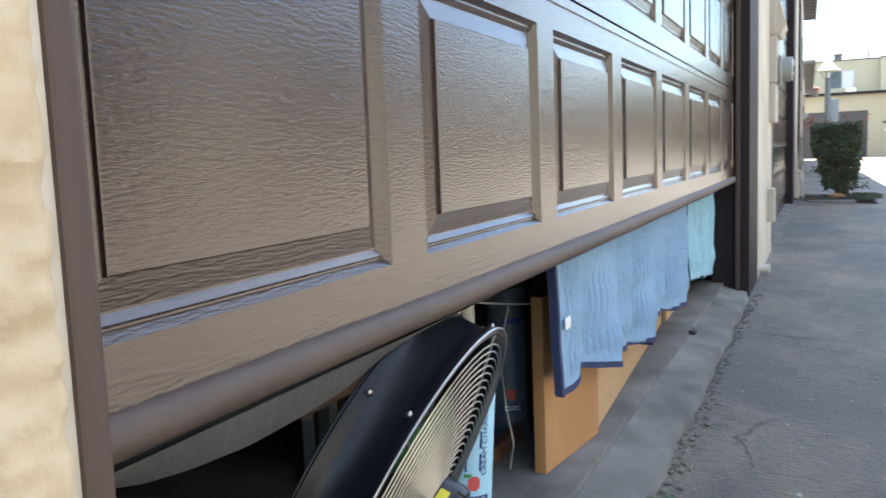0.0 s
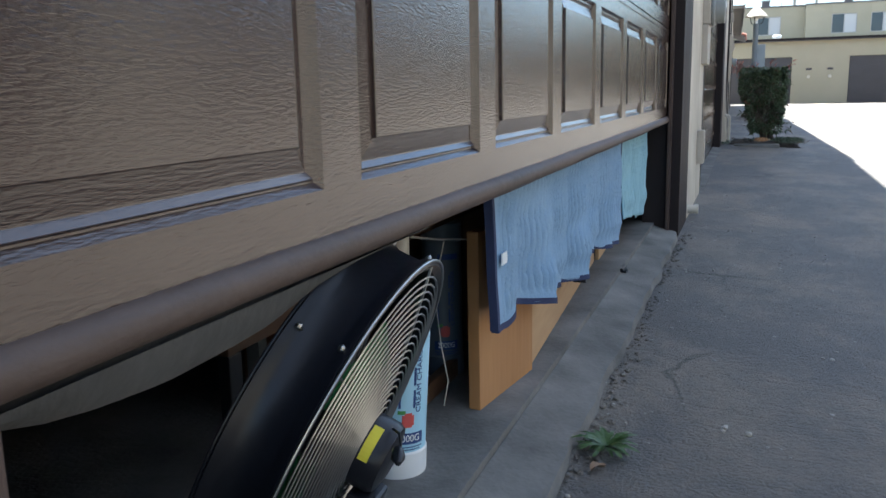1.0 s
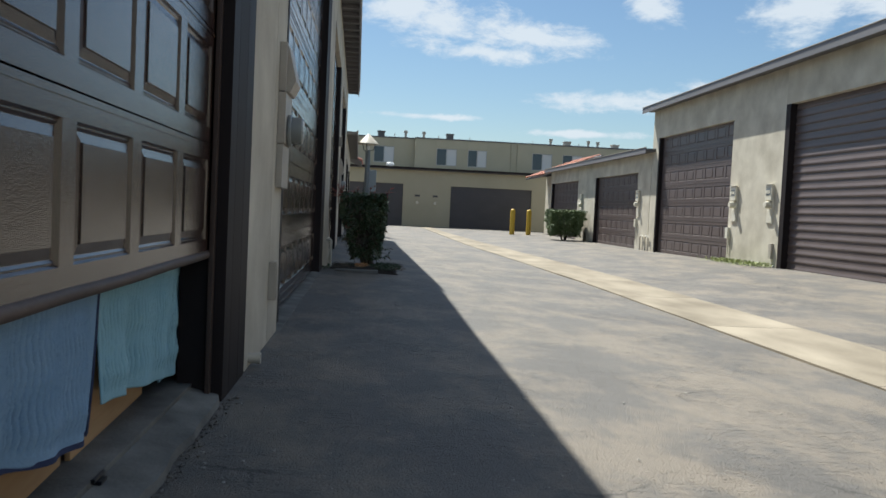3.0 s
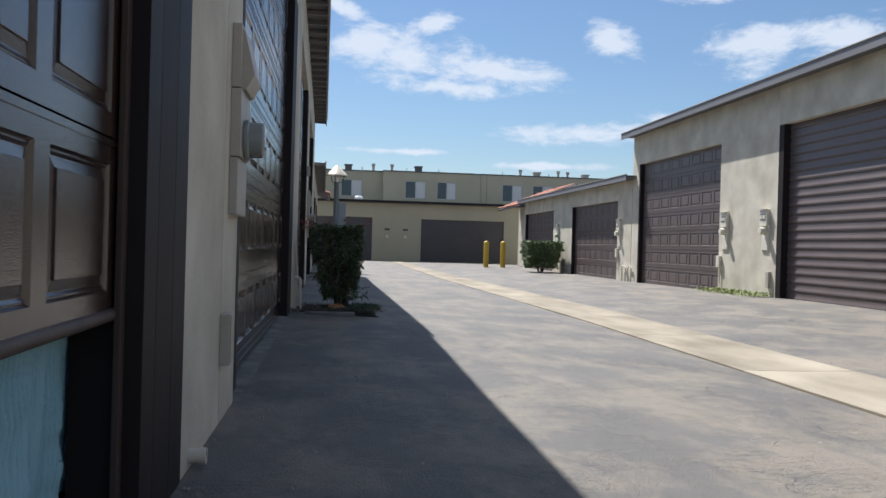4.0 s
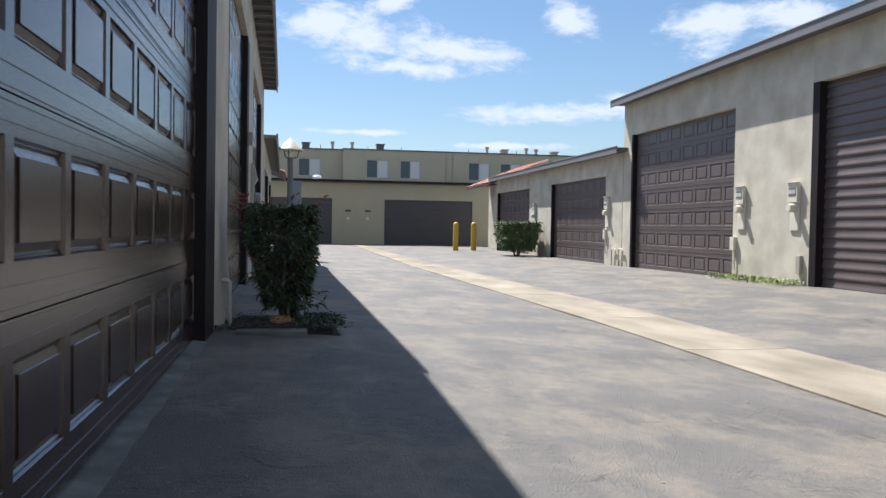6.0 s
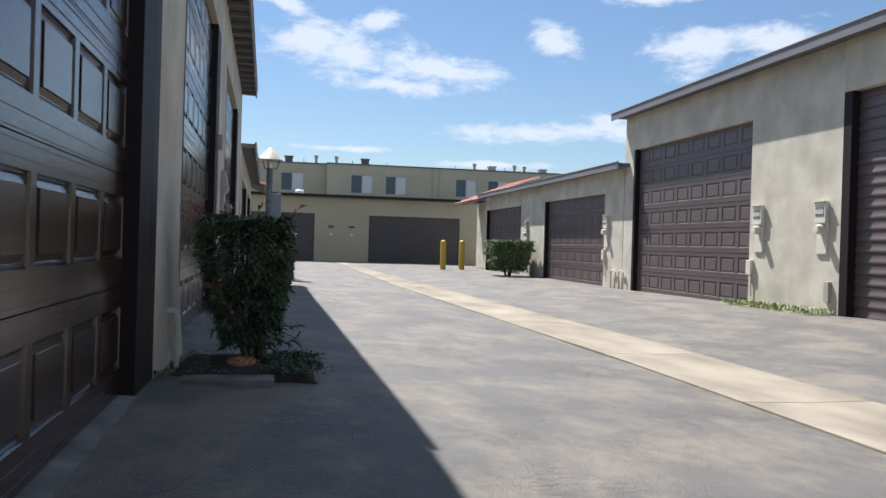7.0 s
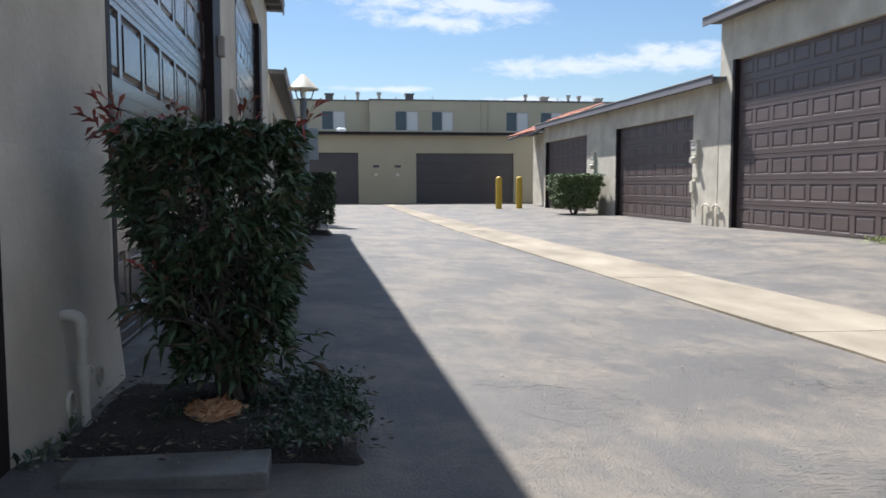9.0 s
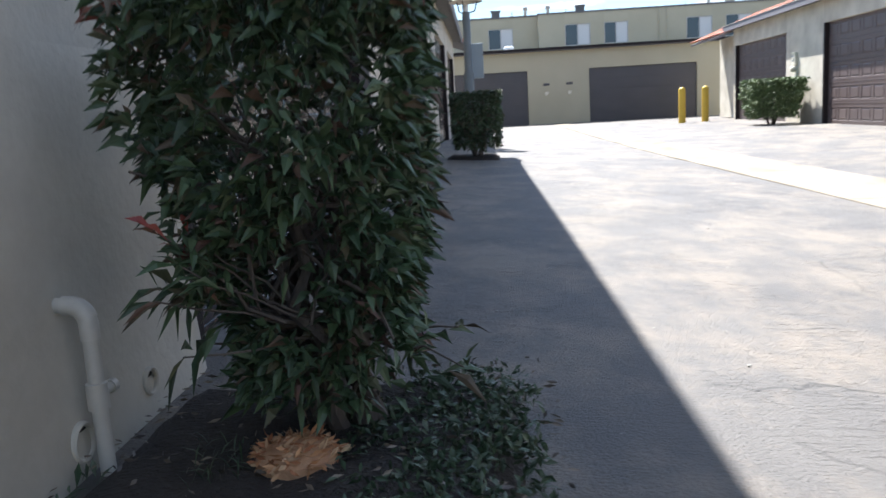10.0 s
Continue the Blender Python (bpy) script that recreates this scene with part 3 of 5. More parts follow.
right_door("door_7", 19.38, 25.0, -0.16, 3.69, 8, 7, "tall brown panelled garage door in sunlight")
right_door("door_8", 27.03, 32.6, -0.18, 2.63, 8, 5, "low brown panelled garage door in sunlight")
right_door("door_9", 35.58, 41.15, -0.2, 2.63, 8, 5, "low brown panelled garage door beside the hedge")
right_door("door_10", 2.55, 8.25, -0.2, 3.75, 8, 7, "tall brown panelled garage door")


def slat_door(name, y0, y1, z0, z1):
    door = thing(name, Matrix.Translation((RX + 0.16, y1, z0)) @ Matrix.Rotation(math.pi, 4, "Z"), "tall brown roll-up door of steel slats in sunlight", "garage door", kind="structure")
    w, n = y1 - y0, 21
    h = (z1 - z0) / n
    bm = B()
    prof = [(0.0, 0.0), (0.018, 0.02 * h / 0.2), (0.022, 0.25 * h), (0.006, 0.55 * h), (0.0, 0.97 * h), (-0.01, h)]
    for (xa, za), (xb, zb) in zip(prof, prof[1:]):
        bm.faces.new([bm.verts.new(c) for c in ((xa, 0, za), (xa, w, za), (xb, w, zb), (xb, 0, zb))])
    bm.faces.new([bm.verts.new(c) for c in ((-0.02, 0, 0), (-0.02, w, 0), (0, w, 0), (0, 0, 0))])
    bm.faces.new([bm.verts.new(c) for c in ((-0.02, 0, h), (-0.02, w, h), (-0.02, w, 0), (-0.02, 0, 0))])
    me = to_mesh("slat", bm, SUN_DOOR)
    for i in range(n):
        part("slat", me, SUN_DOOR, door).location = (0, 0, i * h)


slat_door("door_11", 10.95, 16.5, -0.1, 3.76)

# ---- far building ----
def far_building():
    home = thing("far_garage", place_x(0, 50.5), "beige stucco garage across the end of the alley", "garage building")
    at = -16.0
    for a, b, top in ((-3.4, 2.33, 2.5), (5.37, 10.62, 2.48), (11.8, 12.8, 2.45)):
        part("wall", box(B(), at, a, 0, 0.25, -0.5, 3.4), STUCCO_FAR, home)
        part("header", box(B(), a, b, 0, 0.25, top, 3.4), STUCCO_FAR, home)
        at = b
    part("wall", box(B(), at, 30, 0, 0.25, -0.5, 3.4), STUCCO_FAR, home)
    part("roof", box(B(), -16.3, 30.3, -0.3, 14.2, 3.4, 3.55), ROOFING, home, "flat dark roof")
    part("fascia", box(B(), -16.3, 30.3, -0.34, -0.3, 3.44, 3.57), TRIM_PAINT, home)
    for a, b, top in ((-3.4, 2.33, 2.5), (5.37, 10.62, 2.48)):
        d = part("door", box(B(), a, b, 0.12, 0.16, -0.2, top), FAR_DOOR, home, "plain dark garage door")
        for i in range(5):
            part("door_section", box(B(), a + 0.01, b - 0.01, 0.10, 0.12, -0.18 + i * 0.535, -0.18 + i * 0.535 + 0.525, 0.004), FAR_DOOR, d)
    part("door", box(B(), 11.8, 12.8, 0.12, 0.16, -0.2, 2.45), FAR_DOOR, home, "plain dark door")
    up = thing("apartment_building", place_x(0, 64.5), "beige stucco upper storey with sliding windows", "apartment building")
    wins = [(5.4, 7.05), (7.95, 9.5), (13.25, 14.9), (15.75, 17.4), (21.0, 22.6)]

    def pier(x0, x1, y0, y1, z0, z1):
        part("wall", box(B(), x0, x1, y0, y1, z0, z1), STUCCO_FAR, up)
    at = 3.67
    for a, b in wins:
        pier(at, a, 0, 0.25, 0, 6.62)
        pier(a, b, 0, 0.25, 0, 4.55), pier(a, b, 0, 0.25, 5.92, 6.62)
        at = b
    pier(at, 40, 0, 0.25, 0, 6.62)
    pier(3.67, 3.9, 0.25, 1.0, 0, 6.62)
    pier(-30, 0.35, 0.75, 1.0, 0, 6.62), pier(2.0, 3.67, 0.75, 1.0, 0, 6.62)
    pier(0.35, 2.0, 0.75, 1.0, 0, 4.62), pier(0.35, 2.0, 0.75, 1.0, 5.95, 6.62)
    part("roof", box(B(), 3.6, 40, -0.05, 12, 6.62, 6.72), ROOFING, up)
    part("roof", box(B(), -30, 3.598, 0.7, 12, 6.62, 6.72), ROOFING, up)
    for (a, b), y in [(w, 0.0) for w in wins] + [((0.35, 2.0), 0.75)]:
        z0, z1 = (4.55, 5.92) if y == 0 else (4.62, 5.95)
        win = part("window", box(B(), a, b, y + 0.16, y + 0.18, z0, z1), DARK, up)
        part("pane", box(B(), a + 0.05, (a + b) / 2, y + 0.08, y + 0.09, z0 + 0.05, z1 - 0.05), GLASS, win)
        part("curtain", box(B(), (a + b) / 2, b - 0.05, y + 0.08, y + 0.09, z0 + 0.05, z1 - 0.05), CURTAIN, win, "pane with a white curtain behind")
        bm = B()
        for q in ((a, a + 0.05, z0, z1), (b - 0.05, b, z0, z1), ((a + b) / 2 - 0.03, (a + b) / 2 + 0.03, z0 + 0.05, z1 - 0.05), (a + 0.05, b - 0.05, z0, z0 + 0.05), (a + 0.05, b - 0.05, z1 - 0.05, z1)):
            box(bm, q[0], q[1], y + 0.03, y + 0.075, q[2], q[3])
        part("window_frame", bm, FRAME_WHITE, win)
    part("downpipe", tube(B(), [(11.5, -0.05, 3.5), (11.5, -0.05, 6.6)], 0.05), STUCCO_FAR, up)
    part("downpipe", tube(B(), [(12.0, -0.05, 3.5), (12.0, -0.05, 6.6)], 0.05), STUCCO_FAR, up)
    for x, w, h in ((0.9, 0.55, 0.5), (6.55, 0.55, 0.55), (16.4, 0.5, 0.45), (20.5, 0.5, 0.4)):
        part("roof_vent", box(box(B(), x - w / 2, x + w / 2, 1.2, 1.8, 6.7, 6.7 + h - 0.08), x - w / 2 - 0.06, x + w / 2 + 0.06, 1.14, 1.86, 6.7 + h - 0.08, 6.7 + h), GREY_METAL if x > 10 else ROOFING, up)
    for x, h in ((2.9, 0.62), (4.4, 0.62), (15.0, 0.6), (18.2, 0.6), (19.0, 0.55)):
        part("flue", lathe(B(), [(0.1, 6.7), (0.1, 6.7 + h - 0.2), (0.16, 6.7 + h - 0.18), (0.16, 6.7 + h - 0.1), (0.12, 6.7 + h - 0.08), (0.17, 6.7 + h), (0, 6.7 + h)], place_x(x, 1.4), 12), GREY_METAL, up, smooth=True)
    for x in (2.0, 5.6, 8.2, 13.5, 17.4):
        part("vent_pipe", tube(B(), [(x, 1.4, 6.7), (x, 1.4, 7.05)], 0.03), GREY_METAL, up)
    v = thing("turbine_vent", place_x(1.5, 53.5, 3.55), "white round roof vent on the flat roof", "roof vent")
    part("vent_cap", lathe(B(), [(0.16, 0), (0.16, 0.2), (0.26, 0.24), (0.28, 0.34), (0.2, 0.42), (0, 0.44)], None, 16), WHITE, v, smooth=True)


far_building()


def bollard():
    b = thing("bollard", place_x(7.74, 40.62, ground_z(7.74, 40.6) - 0.02), "yellow painted steel bollard standing in the asphalt", "bollard", "pair of bollards")
    part("post", lathe(B(), [(0.13, 0), (0.13, 1.24), (0.12, 1.29), (0.08, 1.34), (0, 1.36)], None, 20), YELLOW, b, smooth=True)
    copy_thing(b, place_x(8.62, 40.7, ground_z(8.6, 40.7) - 0.02))


bollard()


def gutter():
    g = thing("gutter", place_x(0, 0), "pale concrete drainage gutter set in the asphalt", "gutter", kind="structure")
    ys = [-30, -20, -12, -8.2, -5.2, -2.2, 0.8, 3.9, 7.0, 10.1, 12.9, 16.4, 19.6, 22.8, 26, 29.2, 32.4, 35.6, 38.8, 42, 45.2, 48.4]
    for a, b in zip(ys, ys[1:]):
        bm = B()
        rows = []
        for i in range(5):
            y = a + (b - a - 0.014) * i / 4
            l, r, z = lerp(GUTTER_L, y), lerp(GUTTER_R, y), lerp(GUTTER_Z, y)
            wob = 0.02 * noise.noise((y * 1.7, 3, 0))
            rows.append([bm.verts.new(c) for c in ((l + wob, y, z - 0.1), (l + wob, y, z + 0.017), ((l + r) / 2, y, z + 0.008), (r - wob, y, z + 0.017), (r - wob, y, z - 0.1))])
        for p, q in zip(rows, rows[1:]):
            for j in range(4):
                bm.faces.new((p[j], p[j + 1], q[j + 1], q[j]))
        bm.faces.new(rows[0]), bm.faces.new(rows[-1][::-1])
        part("slab", bm, GUTTER, g)


gutter()

# ---- inside and under the raised door ----
def garage_room():
    bm = B()
    box(bm, -6.6, -0.39, -11.7, 3.6, -0.4, 0.02)
    single("floor", bm, CONCRETE, "stained grey concrete garage floor", "floor", kind="structure")
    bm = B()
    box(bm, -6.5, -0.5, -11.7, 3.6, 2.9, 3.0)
    single("ceiling", bm, DARK, "garage ceiling, coloured near-black for the gloom", "ceiling", kind="structure")
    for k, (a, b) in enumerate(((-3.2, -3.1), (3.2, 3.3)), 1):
        single("wall_%d" % k, box(B(), -6.5, -0.46, a, b, 0.0, 2.9), DARK, "bare inner garage wall, coloured near-black for the gloom", "wall", kind="structure")


garage_room()


def apron():
    """The low concrete lip in front of the raised door, broken at its outer edge."""
    bm = B()
    ys = np.linspace(-3.0, 2.42, 60)
    rows = []
    for y in ys:
        w = 0.018 * noise.noise((y * 4, 0, 5)) + 0.01 * noise.noise((y * 13, 0, 5))
        cut = max(0.0, (y - 2.2)) * 0.3
        rows.append([bm.verts.new(c) for c in ((-0.392, y, -0.2), (-0.388, y, 0.002), (-0.37, y, -0.004 + 0.004 * noise.noise((y * 9, 2, 2))), (-0.245 + w - cut, y, -0.028), (-0.235 + w - cut, y, -0.09))])
    for p, q in zip(rows, rows[1:]):
        for j in range(4):
            bm.faces.new((p[j], p[j + 1], q[j + 1], q[j]))
    bm.faces.new(rows[0]), bm.faces.new(rows[-1][::-1])
    single("apron", bm, CONCRETE, "weathered concrete lip along the garage threshold", "threshold", kind="structure", smooth=True)
    for y0, y1, m in ((4.5, 9.3, None), (11.4, 15.5, left_frame())):
        bm = B()
        rows = []
        for y in np.linspace(y0, y1, 50):
            w = 0.02 * noise.noise((y * 4, 1, 5))
            z = ground_z(0, y)
            rows.append([bm.verts.new(c) for c in ((-0.45, y, z - 0.1), (-0.45, y, z + 0.035), (-0.225 + w, y, z + 0.012), (-0.215 + w, y, z - 0.06))])
        for p, q in zip(rows, rows[1:]):
            for j in range(3):
                bm.faces.new((p[j], p[j + 1], q[j + 1], q[j]))
        single("threshold", bm, CONCRETE, "narrow concrete strip under a closed door", "threshold", kind="structure", m=m)


apron()


def seal():
    s = thing("door_seal", place_x(DOOR_X, 0, 0.62), "brown rounded bottom seal with a sagging grey strip", "door seal")
    pts = [(-0.006 + 0.003 * noise.noise((y * 3, 0, 0)), y, 0.013 + 0.004 * noise.noise((y * 1.5, 4, 0)) + 0.004 * (y / 2.2) ** 2) for y in np.linspace(-2.46, 2.26, 60)]
    part("bead", tube(B(), pts, 0.021, 12), SEAL_BROWN, s, smooth=True)
    bm = B()
    low = [(-2.46, -0.014), (-2.386, -0.026), (-2.34, -0.039), (-2.283, -0.048), (-2.2, -0.055), (-2.1, -0.053), (-2.03, -0.049), (-1.95, -0.034), (-1.85, -0.016), (-1.6, -0.006)]
    rows = []
    for y in np.linspace(-2.46, -1.6, 36):
        z = lerp(low, y)
        rows.append([bm.verts.new((x, y, -0.01 + (z + 0.01) * k)) for k, x in ((0, -0.005), (0.5, -0.004 + 0.01 * z / 0.07), (1, -0.02 + 0.1 * z))] + [bm.verts.new((-0.025 + 0.1 * z, y, z + 0.002)), bm.verts.new((-0.015, y, -0.008))])
    for p, q in zip(rows, rows[1:]):
        for j in range(4):
            bm.faces.new((p[j], p[j + 1], q[j + 1], q[j]))
    part("flap", bm, RUBBER, s, "loose grey rubber strip", smooth=True)


seal()


def drum_fan():
    az, el = 0.082, -0.427
    n = Vector((math.cos(el) * math.cos(az), math.cos(el) * math.sin(az), math.sin(el)))
    q = n.to_track_quat("Z", "Y").to_matrix().to_4x4()
    f = thing("drum_fan", Matrix.Translation((-0.42, -1.737, 0.309)) @ q, "black steel drum fan tipped forward under the door", "fan")
    R, D = 0.291, 0.084
    part("drum", lathe(B(), [(R - 0.012, -D), (R, -D - 0.006), (R + 0.008, -D), (R + 0.002, -D + 0.012), (R - 0.004, -D + 0.02), (R - 0.004, -0.02), (R + 0.002, -0.012), (R + 0.008, 0), (R, 0.006), (R - 0.012, 0.0), (R - 0.016, -0.02), (R - 0.016, -D + 0.02), (R - 0.012, -D)], None, 64), BLACK, f, smooth=True)
    for z0 in (0.004, -D - 0.004):
        part("rim", lathe(B(), [(R + 0.007 + 0.0024 * math.cos(t), z0 + 0.0024 * math.sin(t)) for t in np.linspace(0, 2 * math.pi, 9)], None, 72), CHROME if z0 > 0 else BLACK, f, "rolled rim", smooth=True)
    for z0, sgn in ((0.004, 1), (-D - 0.004, -1)):
        g = part("grille", lathe(B(), [(0.05, z0), (0.052, z0 + 0.004 * sgn), (0.058, z0), (0.05, z0)], None, 24), CHROME, f, "bright wire guard")
        bm = B()
        for i in range(19):
            r = 0.066 + i * 0.0115
            bulge = sgn * 0.028 * (1 - (r / R) ** 2)
            tube(bm, [(r * math.cos(a), r * math.sin(a), z0 + bulge) for a in np.linspace(0, 2 * math.pi, 41)], 0.0016, 4)
        part("wire_guard", bm, CHROME, g)
        bm = B()
        for k in range(6):
            a = k * math.pi / 3 + 0.3
            tube(bm, [(r * math.cos(a), r * math.sin(a), z0 + sgn * (0.026 * (1 - (r / R) ** 2) - 0.002)) for r in (0.05, 0.12, 0.2, R)], 0.0024, 5)
        part("spoke_guard", bm, CHROME, g)
    m = part("motor", lathe(B(), [(0, -0.075), (0.052, -0.075), (0.057, -0.066), (0.057, 0.06), (0.052, 0.07), (0.03, 0.076), (0, 0.076)], None, 32), BLACK, f, smooth=True)
    bm = B()
    strip = [[bm.verts.new((0.0582 * math.cos(t), 0.0582 * math.sin(t), z)) for z in (0.034, 0.050)] for t in np.linspace(radians(112), radians(168), 9)]
    for p, q in zip(strip, strip[1:]):
        bm.faces.new((p[0], p[1], q[1], q[0]))
    part("label", bm, LABEL_YELLOW, m, "yellow warning label")
    part("switch_box", box(B(), -0.05, 0.02, -0.12, -0.05, 0.04, 0.085, 0.006), BLACK, m)
    part("pull_cord", tube(B(), [(-0.02, 0.06, 0.06), (-0.05, 0.075, 0.075), (-0.09, 0.08, 0.09)], 0.002, 5), BLACK, m)
    part("cord_knob", lathe(B(), [(0, 0), (0.008, 0.004), (0.010, 0.02), (0.004, 0.034), (0, 0.036)], Matrix.Translation((-0.10, 0.082, 0.088)) @ Matrix.Rotation(-1.2, 4, "Y"), 10), BLACK, m, smooth=True)
    for k in range(3):
        a = k * 2 * math.pi / 3
        bm = B()
        va, vb = [], []
        for r in np.linspace(0.06, 0.25, 8):
            w = 0.5 * (0.6 + r)
            va.append(bm.verts.new((r * math.cos(a), r * math.sin(a), -0.02)))
            vb.append(bm.verts.new((r * math.cos(a + w), r * math.sin(a + w), -0.066)))
        for i in range(7):
            bm.faces.new((va[i], va[i + 1], vb[i + 1], vb[i]))
        bl = part("blade", bm, GREEN_BLADE, f, "dark green fan blade")
        mod = bl.modifiers.new("thick", "SOLIDIFY")
        mod.thickness = 0.002
    for k in range(6):
        a = k * math.pi / 3 + 0.2
        for z in (-0.012, -D + 0.012):
            part("bolt", lathe(B(), [(0, 0.012), (0.004, 0.009), (0.005, 0.005), (0.005, 0)], Matrix.Rotation(a, 4, "Z") @ Matrix.Translation((R - 0.002, 0, z)) @ Matrix.Rotation(math.pi / 2, 4, "Y"), 8), CHROME, f)
    part("rest_bar", tube(B(), [(-0.16, -R * 0.8, -D), (-0.16, -R - 0.025, -0.05), (0.16, -R - 0.025, -0.05), (0.16, -R * 0.8, -D)], 0.009, 8), BLACK, f)


drum_fan()


def text_mesh(body, size, depth=0.0004):
    c = bpy.data.curves.new("lettering", "FONT")
    c.body, c.size, c.extrude, c.align_x, c.align_y = body, size, depth, "CENTER", "CENTER"
    ob = bpy.data.objects.new("lettering", c)
    scene.collection.objects.link(ob)
    bpy.context.view_layer.update()
    me = bpy.data.meshes.new_from_object(ob.evaluated_get(bpy.context.evaluated_depsgraph_get()))
    bpy.data.objects.remove(ob)
    return me


def wrapped(me, r, z, turn, upright=False):
    """Bends a flat mesh round a cylinder; upright: the line runs up the side."""
    for v in me.vertices:
        x, y = v.co.x, v.co.y
        if upright:
            x, y = -v.co.y, v.co.x
        a = x / r
        k = r + 0.0012 + v.co.z
        v.co = (k * math.sin(a), -k * math.cos(a), z + y)
    me.transform(Matrix.Rotation(turn, 4, "Z"))
    return me


def bottle(name, x, y, turn, label, sleeve=None, ends=None, lean=0.0):
    """A tall gas cylinder in a pale blue printed sleeve with a white foot and cap."""
    b = thing(name, place_x(x, y, 0.02) @ Matrix.Rotation(lean, 4, "Y") @ Matrix.Diagonal((1, 1, 1.14, 1)), label, "gas bottle", "gas bottles by the fan")
    r = 0.056
    part("body", lathe(B(), [(r, 0.05), (r, 0.34), (r - 0.003, 0.347)], None, 40), sleeve or SKYBLUE, b, "printed sleeve", smooth=True)
    part("foot", lathe(B(), [(0, 0), (r + 0.002, 0), (r + 0.004, 0.008), (r + 0.003, 0.05), (r - 0.002, 0.056)], None, 40), ends or WHITE, b, "plastic foot", smooth=True)
    part("cap", lathe(B(), [(r - 0.002, 0.336), (r + 0.002, 0.342), (r + 0.002, 0.385), (r - 0.006, 0.394), (r - 0.012, 0.396), (0, 0.396)], None, 40), ends or WHITE, b, "plastic cap", smooth=True)

    def printed(nm, me, mat, z, t, up):
        me.materials.clear()
        me.materials.append(mat)
        part(nm, wrapped(me, r, z, t, up), mat, b)

    def bars(pieces):
        bm = B()
        for x0, x1, y0, y1 in pieces:
            for i in range(6):
                xa, xb = x0 + (x1 - x0) * i / 6, x0 + (x1 - x0) * (i + 1) / 6
                bm.faces.new([bm.verts.new((xa, y0, 0)), bm.verts.new((xb, y0, 0)), bm.verts.new((xb, y1, 0)), bm.verts.new((xa, y1, 0))])
        return to_mesh("bars", bm, INK)
    # the large mark is three heavy blocks, running up the side
    for z in (0.157, 0.2, 0.243):
        printed("mark", bars([(-0.017, 0.017, -0.019, 0.017)]), INK, z, turn - 0.12, True)
    printed("lettering", text_mesh("CREAM CHARGER", 0.0172), INK, 0.20, turn + 0.36, True)
    printed("lettering", text_mesh("2000G", 0.019), WHITE, 0.081, turn, False)
    printed("band", bars([(-0.034, 0.034, -0.011, 0.011)]), INK, 0.081, turn, False)
    b.children[-1].scale = (0.994, 0.994, 1)
    printed("fine_print", bars([(-0.034, 0.034, -0.003, -0.001), (-0.028, 0.028, -0.008, -0.006)]), INK, 0.066, turn, False)
    printed("fruit", bars([(-0.013, 0.013, -0.010, 0.010), (-0.008, 0.008, 0.010, 0.014), (-0.009, 0.009, -0.014, -0.010)]), RED, 0.117, turn - 0.05, False)
    printed("leaf", bars([(-0.022, -0.006, 0.012, 0.019)]), LEAFMARK, 0.117, turn - 0.05, False)
    printed("band", bars([(-0.03, 0.03, -0.007, 0.007)]), INK, 0.305, turn + 0.15, False)
    return b


bottle("gas_bottle", -0.555, -1.255, radians(42), "pale blue and white gas bottle standing beside the fan", lean=radians(4))
# Sleeve, foot and cap all go slate: the cabinet's shade is in their colour.
bottle("gas_bottle", -0.68, -0.63, radians(30), "gas bottle standing in a cabinet, coloured slate for the shade", SHADED_SLATE, SHADED_SLATE)


